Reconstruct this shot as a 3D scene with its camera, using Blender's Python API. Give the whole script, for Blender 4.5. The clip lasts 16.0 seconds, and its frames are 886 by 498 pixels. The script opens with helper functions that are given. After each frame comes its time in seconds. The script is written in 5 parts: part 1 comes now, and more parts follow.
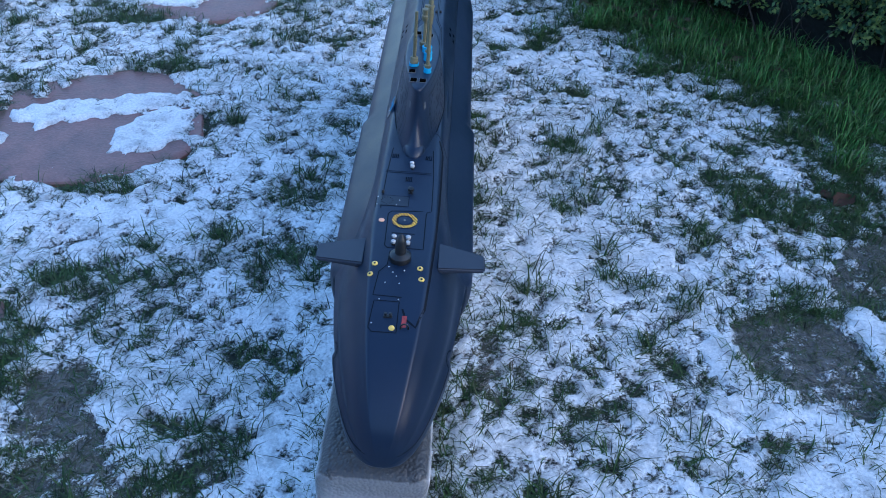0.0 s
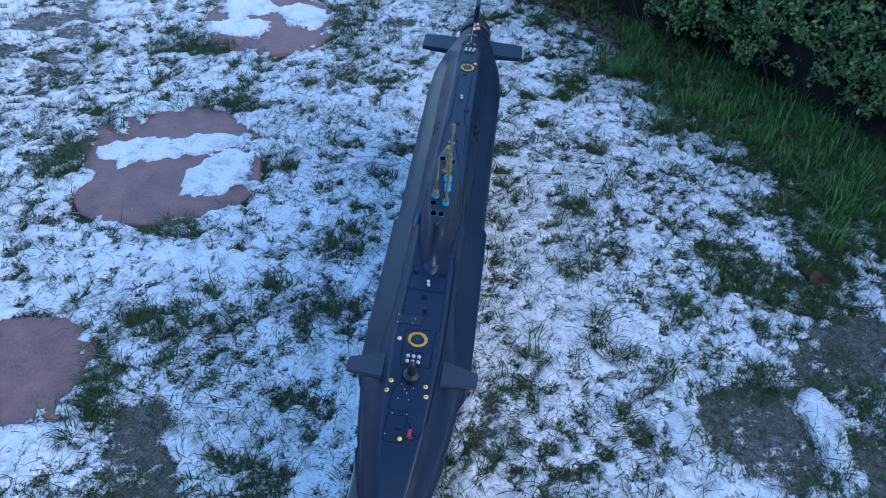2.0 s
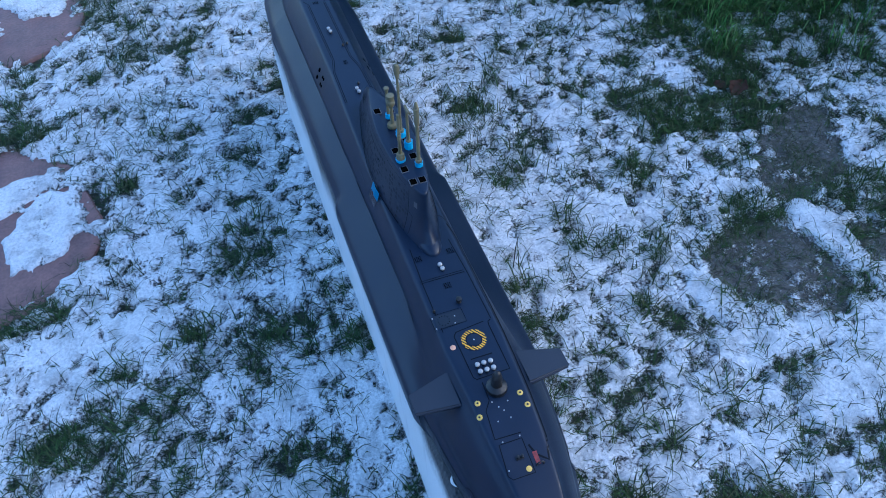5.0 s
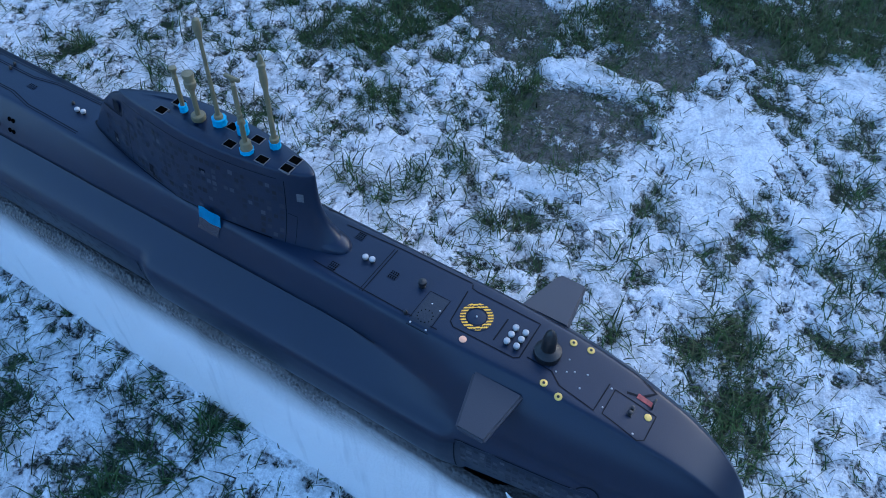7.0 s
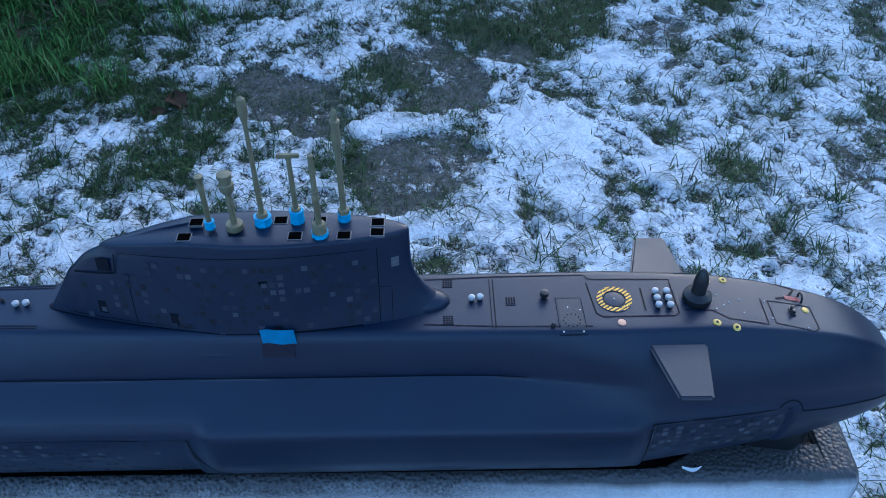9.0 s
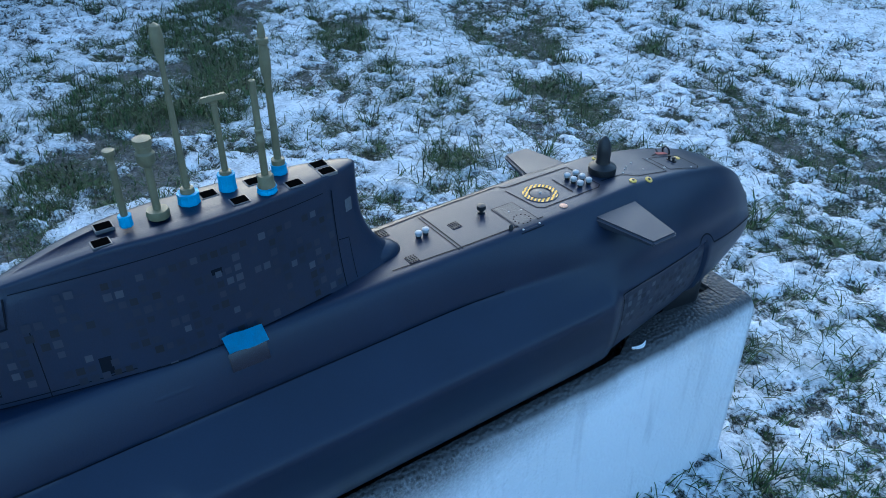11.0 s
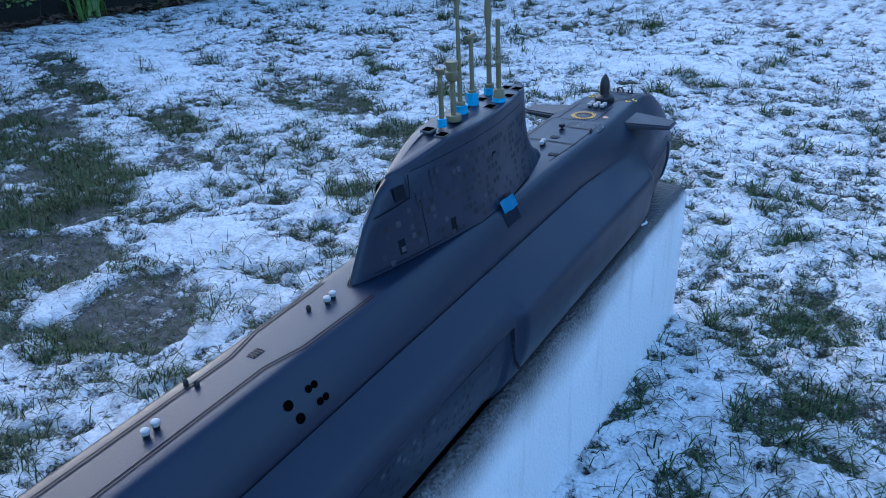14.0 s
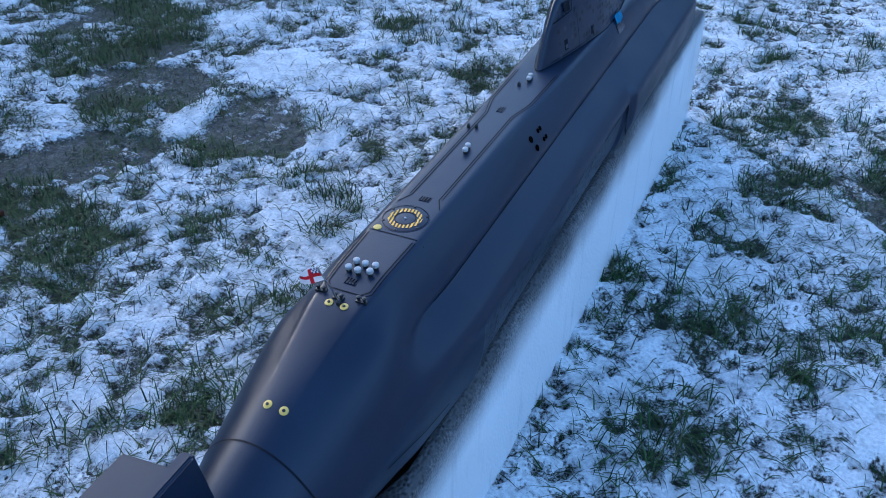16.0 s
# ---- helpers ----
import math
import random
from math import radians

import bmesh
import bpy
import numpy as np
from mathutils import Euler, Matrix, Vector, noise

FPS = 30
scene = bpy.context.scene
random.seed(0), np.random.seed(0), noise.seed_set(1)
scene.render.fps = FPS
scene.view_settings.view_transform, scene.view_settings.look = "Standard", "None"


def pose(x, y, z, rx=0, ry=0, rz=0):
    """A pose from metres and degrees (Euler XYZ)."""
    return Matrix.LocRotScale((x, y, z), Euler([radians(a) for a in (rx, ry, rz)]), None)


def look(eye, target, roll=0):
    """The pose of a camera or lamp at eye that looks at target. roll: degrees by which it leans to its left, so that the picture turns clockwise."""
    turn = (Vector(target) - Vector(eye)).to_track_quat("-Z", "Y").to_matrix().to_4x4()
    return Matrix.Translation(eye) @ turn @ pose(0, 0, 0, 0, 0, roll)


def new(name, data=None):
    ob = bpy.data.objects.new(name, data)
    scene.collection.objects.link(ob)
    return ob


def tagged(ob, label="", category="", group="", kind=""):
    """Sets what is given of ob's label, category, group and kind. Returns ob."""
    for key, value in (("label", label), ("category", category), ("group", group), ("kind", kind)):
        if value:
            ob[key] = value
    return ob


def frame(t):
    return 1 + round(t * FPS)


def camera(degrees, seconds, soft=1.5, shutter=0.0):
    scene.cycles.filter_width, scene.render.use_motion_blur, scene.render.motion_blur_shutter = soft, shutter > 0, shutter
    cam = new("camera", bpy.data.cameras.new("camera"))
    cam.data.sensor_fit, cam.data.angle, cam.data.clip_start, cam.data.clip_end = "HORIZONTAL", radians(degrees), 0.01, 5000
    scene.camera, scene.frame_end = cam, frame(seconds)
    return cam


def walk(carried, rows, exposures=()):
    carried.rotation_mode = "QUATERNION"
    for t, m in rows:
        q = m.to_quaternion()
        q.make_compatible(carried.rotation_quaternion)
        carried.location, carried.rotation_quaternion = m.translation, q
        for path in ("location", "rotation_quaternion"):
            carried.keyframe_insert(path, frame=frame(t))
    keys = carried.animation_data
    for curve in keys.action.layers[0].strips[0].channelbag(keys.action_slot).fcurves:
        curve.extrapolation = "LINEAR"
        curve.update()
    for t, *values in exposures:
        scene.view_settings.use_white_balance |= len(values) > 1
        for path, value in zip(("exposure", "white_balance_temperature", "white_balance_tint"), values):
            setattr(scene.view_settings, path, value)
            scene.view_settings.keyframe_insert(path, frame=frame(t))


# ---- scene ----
cam = camera(55.8, 16.0, 0.95)
PATH = [
    (0, (0.058, -0.778, 0.917), (0.032, 0.8, -0.311), 2.1),
    (0.5, (0.073, -0.796, 1.034), (0.036, 0.742, -0.244), 2.7),
    (1, (0.075, -0.793, 1.127), (0.008, 0.714, -0.186), 3.1),
    (1.5, (0.076, -0.801, 1.207), (-0.024, 0.686, -0.126), 3.3),
    (2, (0.096, -0.809, 1.274), (-0.024, 0.664, -0.073), 3.0),
    (2.5, (0.135, -0.851, 1.289), (0.028, 0.608, -0.075), 2.0),
    (3, (0.122, -0.875, 1.257), (0.062, 0.567, -0.127), 0.3),
    (3.2, (0.082, -0.868, 1.247), (0.054, 0.569, -0.144), -0.4),
    (5.3, (-0.193, -0.469, 1.127), (0.256, 0.718, -0.418), -5.1),
    (5.5, (-0.208, -0.442, 1.106), (0.314, 0.695, -0.454), -4.9),
    (6, (-0.295, -0.375, 1.061), (0.417, 0.611, -0.527), -3.4),
    (6.5, (-0.341, -0.303, 1.014), (0.55, 0.531, -0.571), -1.9),
    (7, (-0.357, -0.197, 0.953), (0.692, 0.482, -0.608), -0.6),
    (7.5, (-0.43, -0.105, 0.941), (0.761, 0.431, -0.574), -0.2),
    (8, (-0.496, -0.015, 0.918), (0.807, 0.364, -0.551), 0.0),
    (8.5, (-0.471, 0.05, 0.878), (0.915, 0.257, -0.549), -0.3),
    (9, (-0.47, 0.146, 0.864), (0.969, 0.134, -0.525), -0.3),
    (9.5, (-0.453, 0.173, 0.82), (1.007, -0.064, -0.526), -0.2),
    (10, (-0.452, 0.171, 0.737), (0.992, -0.315, -0.557), 0.0),
    (10.2, (-0.452, 0.21, 0.73), (0.976, -0.376, -0.542), 0.3),
    (12.3, (-0.39, 0.633, 0.66), (0.787, -0.675, -0.29), -0.6),
    (12.5, (-0.382, 0.668, 0.659), (0.765, -0.676, -0.279), -0.9),
    (13, (-0.357, 0.735, 0.658), (0.7, -0.698, -0.252), -0.9),
    (13.5, (-0.349, 0.812, 0.66), (0.624, -0.682, -0.247), -0.7),
    (14, (-0.338, 0.9, 0.662), (0.566, -0.631, -0.253), -0.4),
    (14.5, (-0.341, 1.013, 0.657), (0.511, -0.539, -0.273), -0.2),
    (15, (-0.306, 1.141, 0.683), (0.488, -0.407, -0.303), 0.1),
    (15.5, (-0.281, 1.217, 0.706), (0.455, -0.296, -0.374), 0.4),
    (16, (-0.272, 1.288, 0.753), (0.402, -0.156, -0.456), 0.9),
]
LIGHTNESS = [(0, 2.50, 5780, 13), (3, 2.52, 5780, 13), (6, 2.42, 5680, 12), (8.5, 2.52, 5740, 11), (9.2, 2.53, 5740, 10), (10, 2.56, 5960, 0), (10.3, 2.56, 5960, 0), (12.2, 2.51, 5790, 11), (13, 2.50, 5800, 12), (15, 2.48, 5780, 13), (16, 2.46, 5760, 13)]
walk(cam, [(t, look(eye, target, roll)) for t, eye, target, roll in PATH], LIGHTNESS)

import collections
import functools

# ---- world and light ----
SUN_EL, SUN_AZ = 9.0, 112.0          # degrees; azimuth clockwise from +y
world = bpy.data.worlds.new("dusk_sky")
scene.world = world
world.use_nodes = True
wn = world.node_tree
sky = wn.nodes.new("ShaderNodeTexSky")
sky.sky_type = "NISHITA"
sky.sun_disc = False
sky.sun_elevation = radians(SUN_EL)
sky.sun_rotation = radians(SUN_AZ)
sky.air_density, sky.dust_density, sky.ozone_density = 1.0, 1.9, 3.0
wn.links.new(sky.outputs["Color"], wn.nodes["Background"].inputs["Color"])
wn.nodes["Background"].inputs["Strength"].default_value = 0.15
sun_data = bpy.data.lights.new("sun", "SUN")
sun_data.energy, sun_data.angle, sun_data.color = 0.16, radians(70), (1.0, 0.90, 0.80)
sun = new("sun", sun_data)
sa = radians(SUN_AZ)
se = radians(35.0)
sun.matrix_world = look((5 * math.sin(sa) * math.cos(se), 5 * math.cos(sa) * math.cos(se), 5 * math.sin(se)), (0, 0, 0))


# ---- materials ----
def material(name, color, rough=0.5, metal=0.0, spec=0.5):
    m = bpy.data.materials.new(name)
    m.use_nodes = True
    b = m.node_tree.nodes["Principled BSDF"]
    b.inputs["Base Color"].default_value = (*color, 1)
    b.inputs["Roughness"].default_value = rough
    b.inputs["Metallic"].default_value = metal
    b.inputs["Specular IOR Level"].default_value = spec
    return m


def tex_noise(m, scale, detail=4.0, rough=0.6, coords="Object"):
    nt = m.node_tree
    tc = nt.nodes.new("ShaderNodeTexCoord")
    n = nt.nodes.new("ShaderNodeTexNoise")
    n.inputs["Scale"].default_value = scale
    n.inputs["Detail"].default_value = detail
    n.inputs["Roughness"].default_value = rough
    nt.links.new(tc.outputs[coords], n.inputs["Vector"])
    return n.outputs["Fac"]


def remap(m, sock, a, b, c, d):
    n = m.node_tree.nodes.new("ShaderNodeMapRange")
    for i, v in enumerate((a, b, c, d)):
        n.inputs[i + 1].default_value = v
    m.node_tree.links.new(sock, n.inputs[0])
    return n.outputs[0]


def maths(m, op, a, b=None):
    n = m.node_tree.nodes.new("ShaderNodeMath")
    n.operation = op
    for i, s in enumerate((a, b)):
        if s is None:
            continue
        if isinstance(s, (int, float)):
            n.inputs[i].default_value = s
        else:
            m.node_tree.links.new(s, n.inputs[i])
    return n.outputs[0]


def mix(m, fac, a, b):
    n = m.node_tree.nodes.new("ShaderNodeMix")
    n.data_type = "RGBA"
    for i, s in ((0, fac), (6, a), (7, b)):
        if isinstance(s, tuple):
            n.inputs[i].default_value = (*s, 1)
        elif isinstance(s, (int, float)):
            n.inputs[i].default_value = s
        else:
            m.node_tree.links.new(s, n.inputs[i])
    return n.outputs[2]


def bump(m, height, distance, strength=1.0, after=None):
    n = m.node_tree.nodes.new("ShaderNodeBump")
    n.inputs["Distance"].default_value = distance
    n.inputs["Strength"].default_value = strength
    m.node_tree.links.new(height, n.inputs["Height"])
    if after is not None:
        m.node_tree.links.new(after, n.inputs["Normal"])
    return n.outputs[0]


def put(m, name, sock):
    m.node_tree.links.new(sock, m.node_tree.nodes["Principled BSDF"].inputs[name])


def speckled(name, color, rough=0.5, metal=0.0, big=14.0, fine=500.0, vary=0.35, relief=0.0002, spec=0.5):
    """Paint, stone or plastic with a slow stain and a fine grain."""
    m = material(name, color, rough, metal, spec)
    slow, quick = tex_noise(m, big, 5), tex_noise(m, fine, 2)
    f = maths(m, "ADD", maths(m, "MULTIPLY", slow, 0.65), maths(m, "MULTIPLY", quick, 0.35))
    lo = tuple(c * (1 - vary) for c in color)
    hi = tuple(min(1, c * (1 + vary)) for c in color)
    put(m, "Base Color", mix(m, remap(m, f, 0.3, 0.7, 0, 1), lo, hi))
    put(m, "Roughness", remap(m, slow, 0.3, 0.7, max(0.05, rough - 0.07), min(1, rough + 0.08)))
    put(m, "Normal", bump(m, quick, relief))
    return m


M_HULL = speckled("hull_paint", (0.0046, 0.0130, 0.0325), 0.37, big=9, fine=900, vary=0.22, relief=0.00008, spec=0.36)
# hull paint lightened for the bow planes: their grazing sheen is in the colour
M_PLANE = speckled("plane_sheen_paint", (0.012, 0.017, 0.030), 0.48, big=20, fine=900, vary=0.2, relief=0.00008, spec=0.6)
M_DARK = speckled("black_paint", (0.008, 0.009, 0.011), 0.45, big=30, vary=0.3)
# black of real joints, and of shade drawn into creases and hollows
M_SEAM_SHADE = material("seam_and_shade_black", (0.003, 0.005, 0.010), 0.65, spec=0.15)
# holes aren't cut: flat pieces take the black of the shade inside
M_HOLE_SHADE = material("shaded_slot", (0.002, 0.002, 0.002), 0.9, spec=0.0)
M_RIM = speckled("worn_slot_rim", (0.10, 0.10, 0.105), 0.5, big=80)
M_OLIVE = speckled("olive_mast_paint", (0.150, 0.130, 0.070), 0.5, big=120, fine=1500, vary=0.25)
M_TAPE = speckled("blue_masking_tape", (0.012, 0.31, 0.54), 0.55, big=150, fine=1200, vary=0.2)
M_CLEAR = material("clear_tape", (0.004, 0.010, 0.024), 0.16, spec=0.7)
M_WHITE = speckled("white_bollard_paint", (0.38, 0.38, 0.38), 0.45, big=300, vary=0.12)
M_YELLOW = speckled("yellow_marking", (0.85, 0.43, 0.02), 0.5, big=120, vary=0.15)
M_CREAM = speckled("yellow_ring_marking", (0.74, 0.47, 0.10), 0.5, big=200, vary=0.15)
M_BLACK = material("black_marking", (0.008, 0.008, 0.009), 0.5)
M_RED = speckled("worn_red_paint", (0.24, 0.03, 0.03), 0.5, big=160, vary=0.5)
M_PINK = speckled("pale_orange_dot", (0.72, 0.36, 0.22), 0.5, big=300, vary=0.1)
M_FLAGW = speckled("flag_white_cloth", (0.72, 0.72, 0.74), 0.8, big=200, vary=0.08)
M_FLAGR = material("flag_red_cloth", (0.55, 0.02, 0.03), 0.8)
M_FLAGB = material("flag_blue_cloth", (0.03, 0.05, 0.22), 0.8)
M_STEEL = speckled("bare_metal", (0.45, 0.45, 0.46), 0.35, metal=0.9, big=200)
M_PALEBLUE = speckled("worn_cover_paint", (0.009, 0.016, 0.028), 0.42, big=60, vary=0.25, spec=0.4)
M_PALEGREY = speckled("pale_grey_patch", (0.085, 0.09, 0.10), 0.5, big=200)
M_SANDSTONE = speckled("wet_red_sandstone", (0.200, 0.100, 0.088), 0.47, spec=0.5, big=16, fine=160, vary=0.48, relief=0.0012)
M_LEAFBROWN = speckled("dead_brown_leaf", (0.11, 0.045, 0.03), 0.6, big=60, vary=0.4)
M_BARK = speckled("twig_bark", (0.035, 0.026, 0.02), 0.85, big=40, fine=300, vary=0.4, relief=0.001)


def island_tint(name, colors, rough, spec=0.4):
    """One colour for each loose piece, out of a short ramp."""
    m = material(name, colors[0], rough, spec=spec)
    g = m.node_tree.nodes.new("ShaderNodeNewGeometry")
    r = m.node_tree.nodes.new("ShaderNodeValToRGB")
    r.color_ramp.interpolation = "LINEAR"
    while len(r.color_ramp.elements) < len(colors):
        r.color_ramp.elements.new(0.5)
    for i, c in enumerate(colors):
        r.color_ramp.elements[i].position = i / (len(colors) - 1)
        r.color_ramp.elements[i].color = (*c, 1)
    m.node_tree.links.new(g.outputs["Random Per Island"], r.inputs["Fac"])
    put(m, "Base Color", r.outputs["Color"])
    return m


M_TILE = island_tint("acoustic_tile_paint", [(0.005, 0.008, 0.016), (0.008, 0.013, 0.030), (0.026, 0.034, 0.050), (0.085, 0.094, 0.112)], 0.5)
M_SAILTILE = island_tint("sail_tile_paint", [(0.0015, 0.003, 0.006), (0.003, 0.008, 0.019), (0.005, 0.011, 0.025), (0.011, 0.017, 0.032), (0.045, 0.052, 0.068)], 0.5)
M_STRAW = island_tint("dead_grass_and_litter", [(0.035, 0.032, 0.026), (0.10, 0.092, 0.076), (0.19, 0.175, 0.150), (0.05, 0.06, 0.03)], 0.8, 0.2)
M_GRASS = island_tint("winter_grass", [(0.006, 0.015, 0.005), (0.013, 0.036, 0.009), (0.027, 0.074, 0.016), (0.048, 0.104, 0.025), (0.085, 0.095, 0.042), (0.009, 0.027, 0.008)], 0.55, 0.22)
M_LEAF = island_tint("box_leaf", [(0.016, 0.042, 0.020), (0.045, 0.100, 0.042), (0.085, 0.160, 0.060), (0.12, 0.19, 0.055), (0.26, 0.30, 0.075), (0.07, 0.14, 0.055)], 0.5, 0.25)
M_LUSH = island_tint("lush_long_grass", [(0.017, 0.058, 0.015), (0.042, 0.138, 0.030), (0.074, 0.205, 0.045), (0.11, 0.235, 0.055), (0.16, 0.20, 0.078), (0.055, 0.163, 0.036)], 0.6, 0.18)
M_STRAP = speckled("strap_leaf_green", (0.085, 0.17, 0.035), 0.5, big=25, fine=300, vary=0.45)
M_LITTER = island_tint("leaf_litter", [(0.05, 0.03, 0.02), (0.10, 0.06, 0.04), (0.07, 0.05, 0.03)], 0.8)


def foam_material():
    m = material("expanded_foam", (0.8, 0.8, 0.8), 0.55)
    nt = m.node_tree
    tc = nt.nodes.new("ShaderNodeTexCoord")
    v = nt.nodes.new("ShaderNodeTexVoronoi")
    v.inputs["Scale"].default_value = 250.0
    nt.links.new(tc.outputs["Object"], v.inputs["Vector"])
    sep = nt.nodes.new("ShaderNodeSeparateXYZ")
    nt.links.new(tc.outputs["Object"], sep.inputs[0])
    stain = tex_noise(m, 9, 5)
    grain = tex_noise(m, 420, 3)
    # black spray drifted over the top edge, ragged along its length
    edge = maths(m, "ADD", sep.outputs[2], maths(m, "ADD", maths(m, "MULTIPLY", maths(m, "SUBTRACT", stain, 0.5), 0.035), maths(m, "MULTIPLY", maths(m, "SUBTRACT", grain, 0.5), 0.030)))
    edge = maths(m, "SUBTRACT", edge, remap(m, sep.outputs[1], -0.05, 0.15, 0.034, 0.0))
    spray_and_shade = remap(m, edge, 0.122, 0.186, 0, 1)
    spray_and_shade = maths(m, "MULTIPLY", maths(m, "POWER", spray_and_shade, 1.3), remap(m, v.outputs["Distance"], 0.15, 0.7, 1.0, 0.93))
    # the top face was sprayed black, up to a ragged limit
    top = remap(m, maths(m, "ADD", sep.outputs[2], maths(m, "MULTIPLY", maths(m, "SUBTRACT", stain, 0.5), 0.016)), 0.176, 0.187, 0, 0.95)
    spray_and_shade = maths(m, "MAXIMUM", spray_and_shade, top)
    # front face darkened, more towards its top
    front = maths(m, "MULTIPLY", remap(m, sep.outputs[1], -0.234, -0.226, 0.8, 0), remap(m, maths(m, "ADD", sep.outputs[2], maths(m, "MULTIPLY", maths(m, "SUBTRACT", stain, 0.5), 0.1)), 0.06, 0.17, 0.35, 1))
    spray_and_shade = maths(m, "MAXIMUM", spray_and_shade, front)
    # slot that the hull lies in: its inner shade is painted black
    slot = maths(m, "MULTIPLY", remap(m, maths(m, "ABSOLUTE", maths(m, "ADD", sep.outputs[0], 0.017)), 0.0455, 0.0475, 0.96, 0), remap(m, sep.outputs[1], -0.2070, -0.2055, 0, 1))
    spray_and_shade = maths(m, "MAXIMUM", spray_and_shade, slot)
    scuff = maths(m, "MULTIPLY", remap(m, tex_noise(m, 30, 6, 0.75), 0.58, 0.72, 0, 0.28), remap(m, grain, 0.4, 0.6, 0, 1))
    mp = nt.nodes.new("ShaderNodeMapping")
    mp.inputs["Scale"].default_value = (1.0, 1.0, 0.12)
    nt.links.new(tc.outputs["Object"], mp.inputs[0])
    st = nt.nodes.new("ShaderNodeTexNoise")
    st.inputs["Scale"].default_value = 70.0
    st.inputs["Detail"].default_value = 5.0
    nt.links.new(mp.outputs[0], st.inputs["Vector"])
    scuff = maths(m, "ADD", scuff, remap(m, st.outputs["Fac"], 0.56, 0.75, 0, 0.30))
    base = mix(m, scuff, (0.80, 0.80, 0.81), (0.38, 0.38, 0.40))
    put(m, "Base Color", mix(m, spray_and_shade, base, (0.014, 0.014, 0.016)))
    put(m, "Roughness", remap(m, spray_and_shade, 0, 1, 0.6, 0.42))
    put(m, "Normal", bump(m, maths(m, "MULTIPLY", v.outputs["Distance"], -1.0), 0.0013, 1.0))
    return m


M_FOAM = foam_material()
M_TORN = speckled("bare_torn_foam", (0.78, 0.78, 0.78), 0.7, big=300, fine=900, vary=0.1)


def ground_material():
    m = material("snowy_lawn_soil", (0.1, 0.1, 0.1), 0.8)
    nt = m.node_tree
    snow = nt.nodes.new("ShaderNodeAttribute")
    snow.attribute_name = "snow"
    mud = nt.nodes.new("ShaderNodeAttribute")
    mud.attribute_name = "mud"
    n1, n2, n3 = tex_noise(m, 60, 5, 0.75), tex_noise(m, 190, 4, 0.75), tex_noise(m, 6, 4)
    jitter = maths(m, "ADD", maths(m, "MULTIPLY", maths(m, "SUBTRACT", n1, 0.5), 1.3), maths(m, "MULTIPLY", maths(m, "SUBTRACT", n2, 0.5), 1.7))
    cover = maths(m, "POWER", remap(m, maths(m, "ADD", snow.outputs["Fac"], jitter), 0.30, 0.58, 0, 1), 0.9)
    # slush: the cover turns thin and grey in places
    cover = maths(m, "MULTIPLY", cover, remap(m, tex_noise(m, 20, 7, 0.72), 0.50, 0.66, 1.0, 0.62))
    # soil under grass, darkened in colour for the shade between blades
    grassy = mix(m, remap(m, n1, 0.35, 0.65, 0, 1), (0.005, 0.009, 0.004), (0.026, 0.036, 0.014))
    dirt = mix(m, remap(m, n1, 0.38, 0.62, 0, 1), mix(m, remap(m, n2, 0.4, 0.6, 0, 1), (0.038, 0.037, 0.034), (0.120, 0.117, 0.112)), mix(m, remap(m, n2, 0.35, 0.65, 0, 1), (0.105, 0.101, 0.095), (0.25, 0.242, 0.235)))
    moss = tex_noise(m, 34, 4, 0.7)
    dirt = mix(m, remap(m, moss, 0.60, 0.68, 0, 0.8), dirt, mix(m, n2, (0.008, 0.018, 0.006), (0.040, 0.070, 0.022)))
    soil = mix(m, remap(m, maths(m, "ADD", mud.outputs["Fac"], maths(m, "MULTIPLY", maths(m, "SUBTRACT", n1, 0.5), 0.9)), 0.35, 0.65, 0, 1), grassy, dirt)
    white = mix(m, remap(m, n2, 0.35, 0.62, 0, 1), mix(m, n3, (0.56, 0.58, 0.60), (0.70, 0.72, 0.74)), (0.92, 0.93, 0.94))
    put(m, "Base Color", mix(m, cover, soil, white))
    put(m, "Roughness", remap(m, cover, 0, 1, 0.72, 0.6))
    h = maths(m, "ADD", maths(m, "MULTIPLY", cover, 0.7), maths(m, "ADD", maths(m, "MULTIPLY", n1, 0.7), maths(m, "MULTIPLY", n2, 0.45)))
    put(m, "Normal", bump(m, h, 0.008, 1.0))
    return m


M_GROUND = ground_material()


# ---- helpers of this scene ----
def part(name, bm, mat, parent, label="", smooth=True):
    me = bpy.data.meshes.new(name)
    bmesh.ops.recalc_face_normals(bm, faces=bm.faces)
    bm.to_mesh(me)
    bm.free()
    for mm in (mat if isinstance(mat, (list, tuple)) else [mat]):
        me.materials.append(mm)
    if smooth:
        me.shade_smooth()
        me.set_sharp_from_angle(angle=radians(40))
    ob = new(name, me)
    ob.parent = parent
    if label:
        tagged(ob, label)
    return ob


def thing(name, label, category, group="", kind=""):
    return tagged(new(name), label, category, group, kind)


def lathe(profile, at=(0, 0, 0), seg=16, axis="z", tilt=None):
    """A turned solid from (radius, height) pairs."""
    bm = bmesh.new()
    rings = []
    for r, h in profile:
        ring = []
        for i in range(seg):
            a = 2 * math.pi * i / seg
            c, s = r * math.cos(a), r * math.sin(a)
            p = Vector((c, s, h)) if axis == "z" else Vector((c, h, s))
            if tilt is not None:
                p = tilt @ p
            ring.append(bm.verts.new(p + Vector(at)))
        rings.append(ring)
    for a, b in zip(rings, rings[1:]):
        for i in range(seg):
            bm.faces.new((a[i], a[(i + 1) % seg], b[(i + 1) % seg], b[i]))
    for ring in (rings[0], rings[-1]):
        bm.faces.new(ring)
    return bm


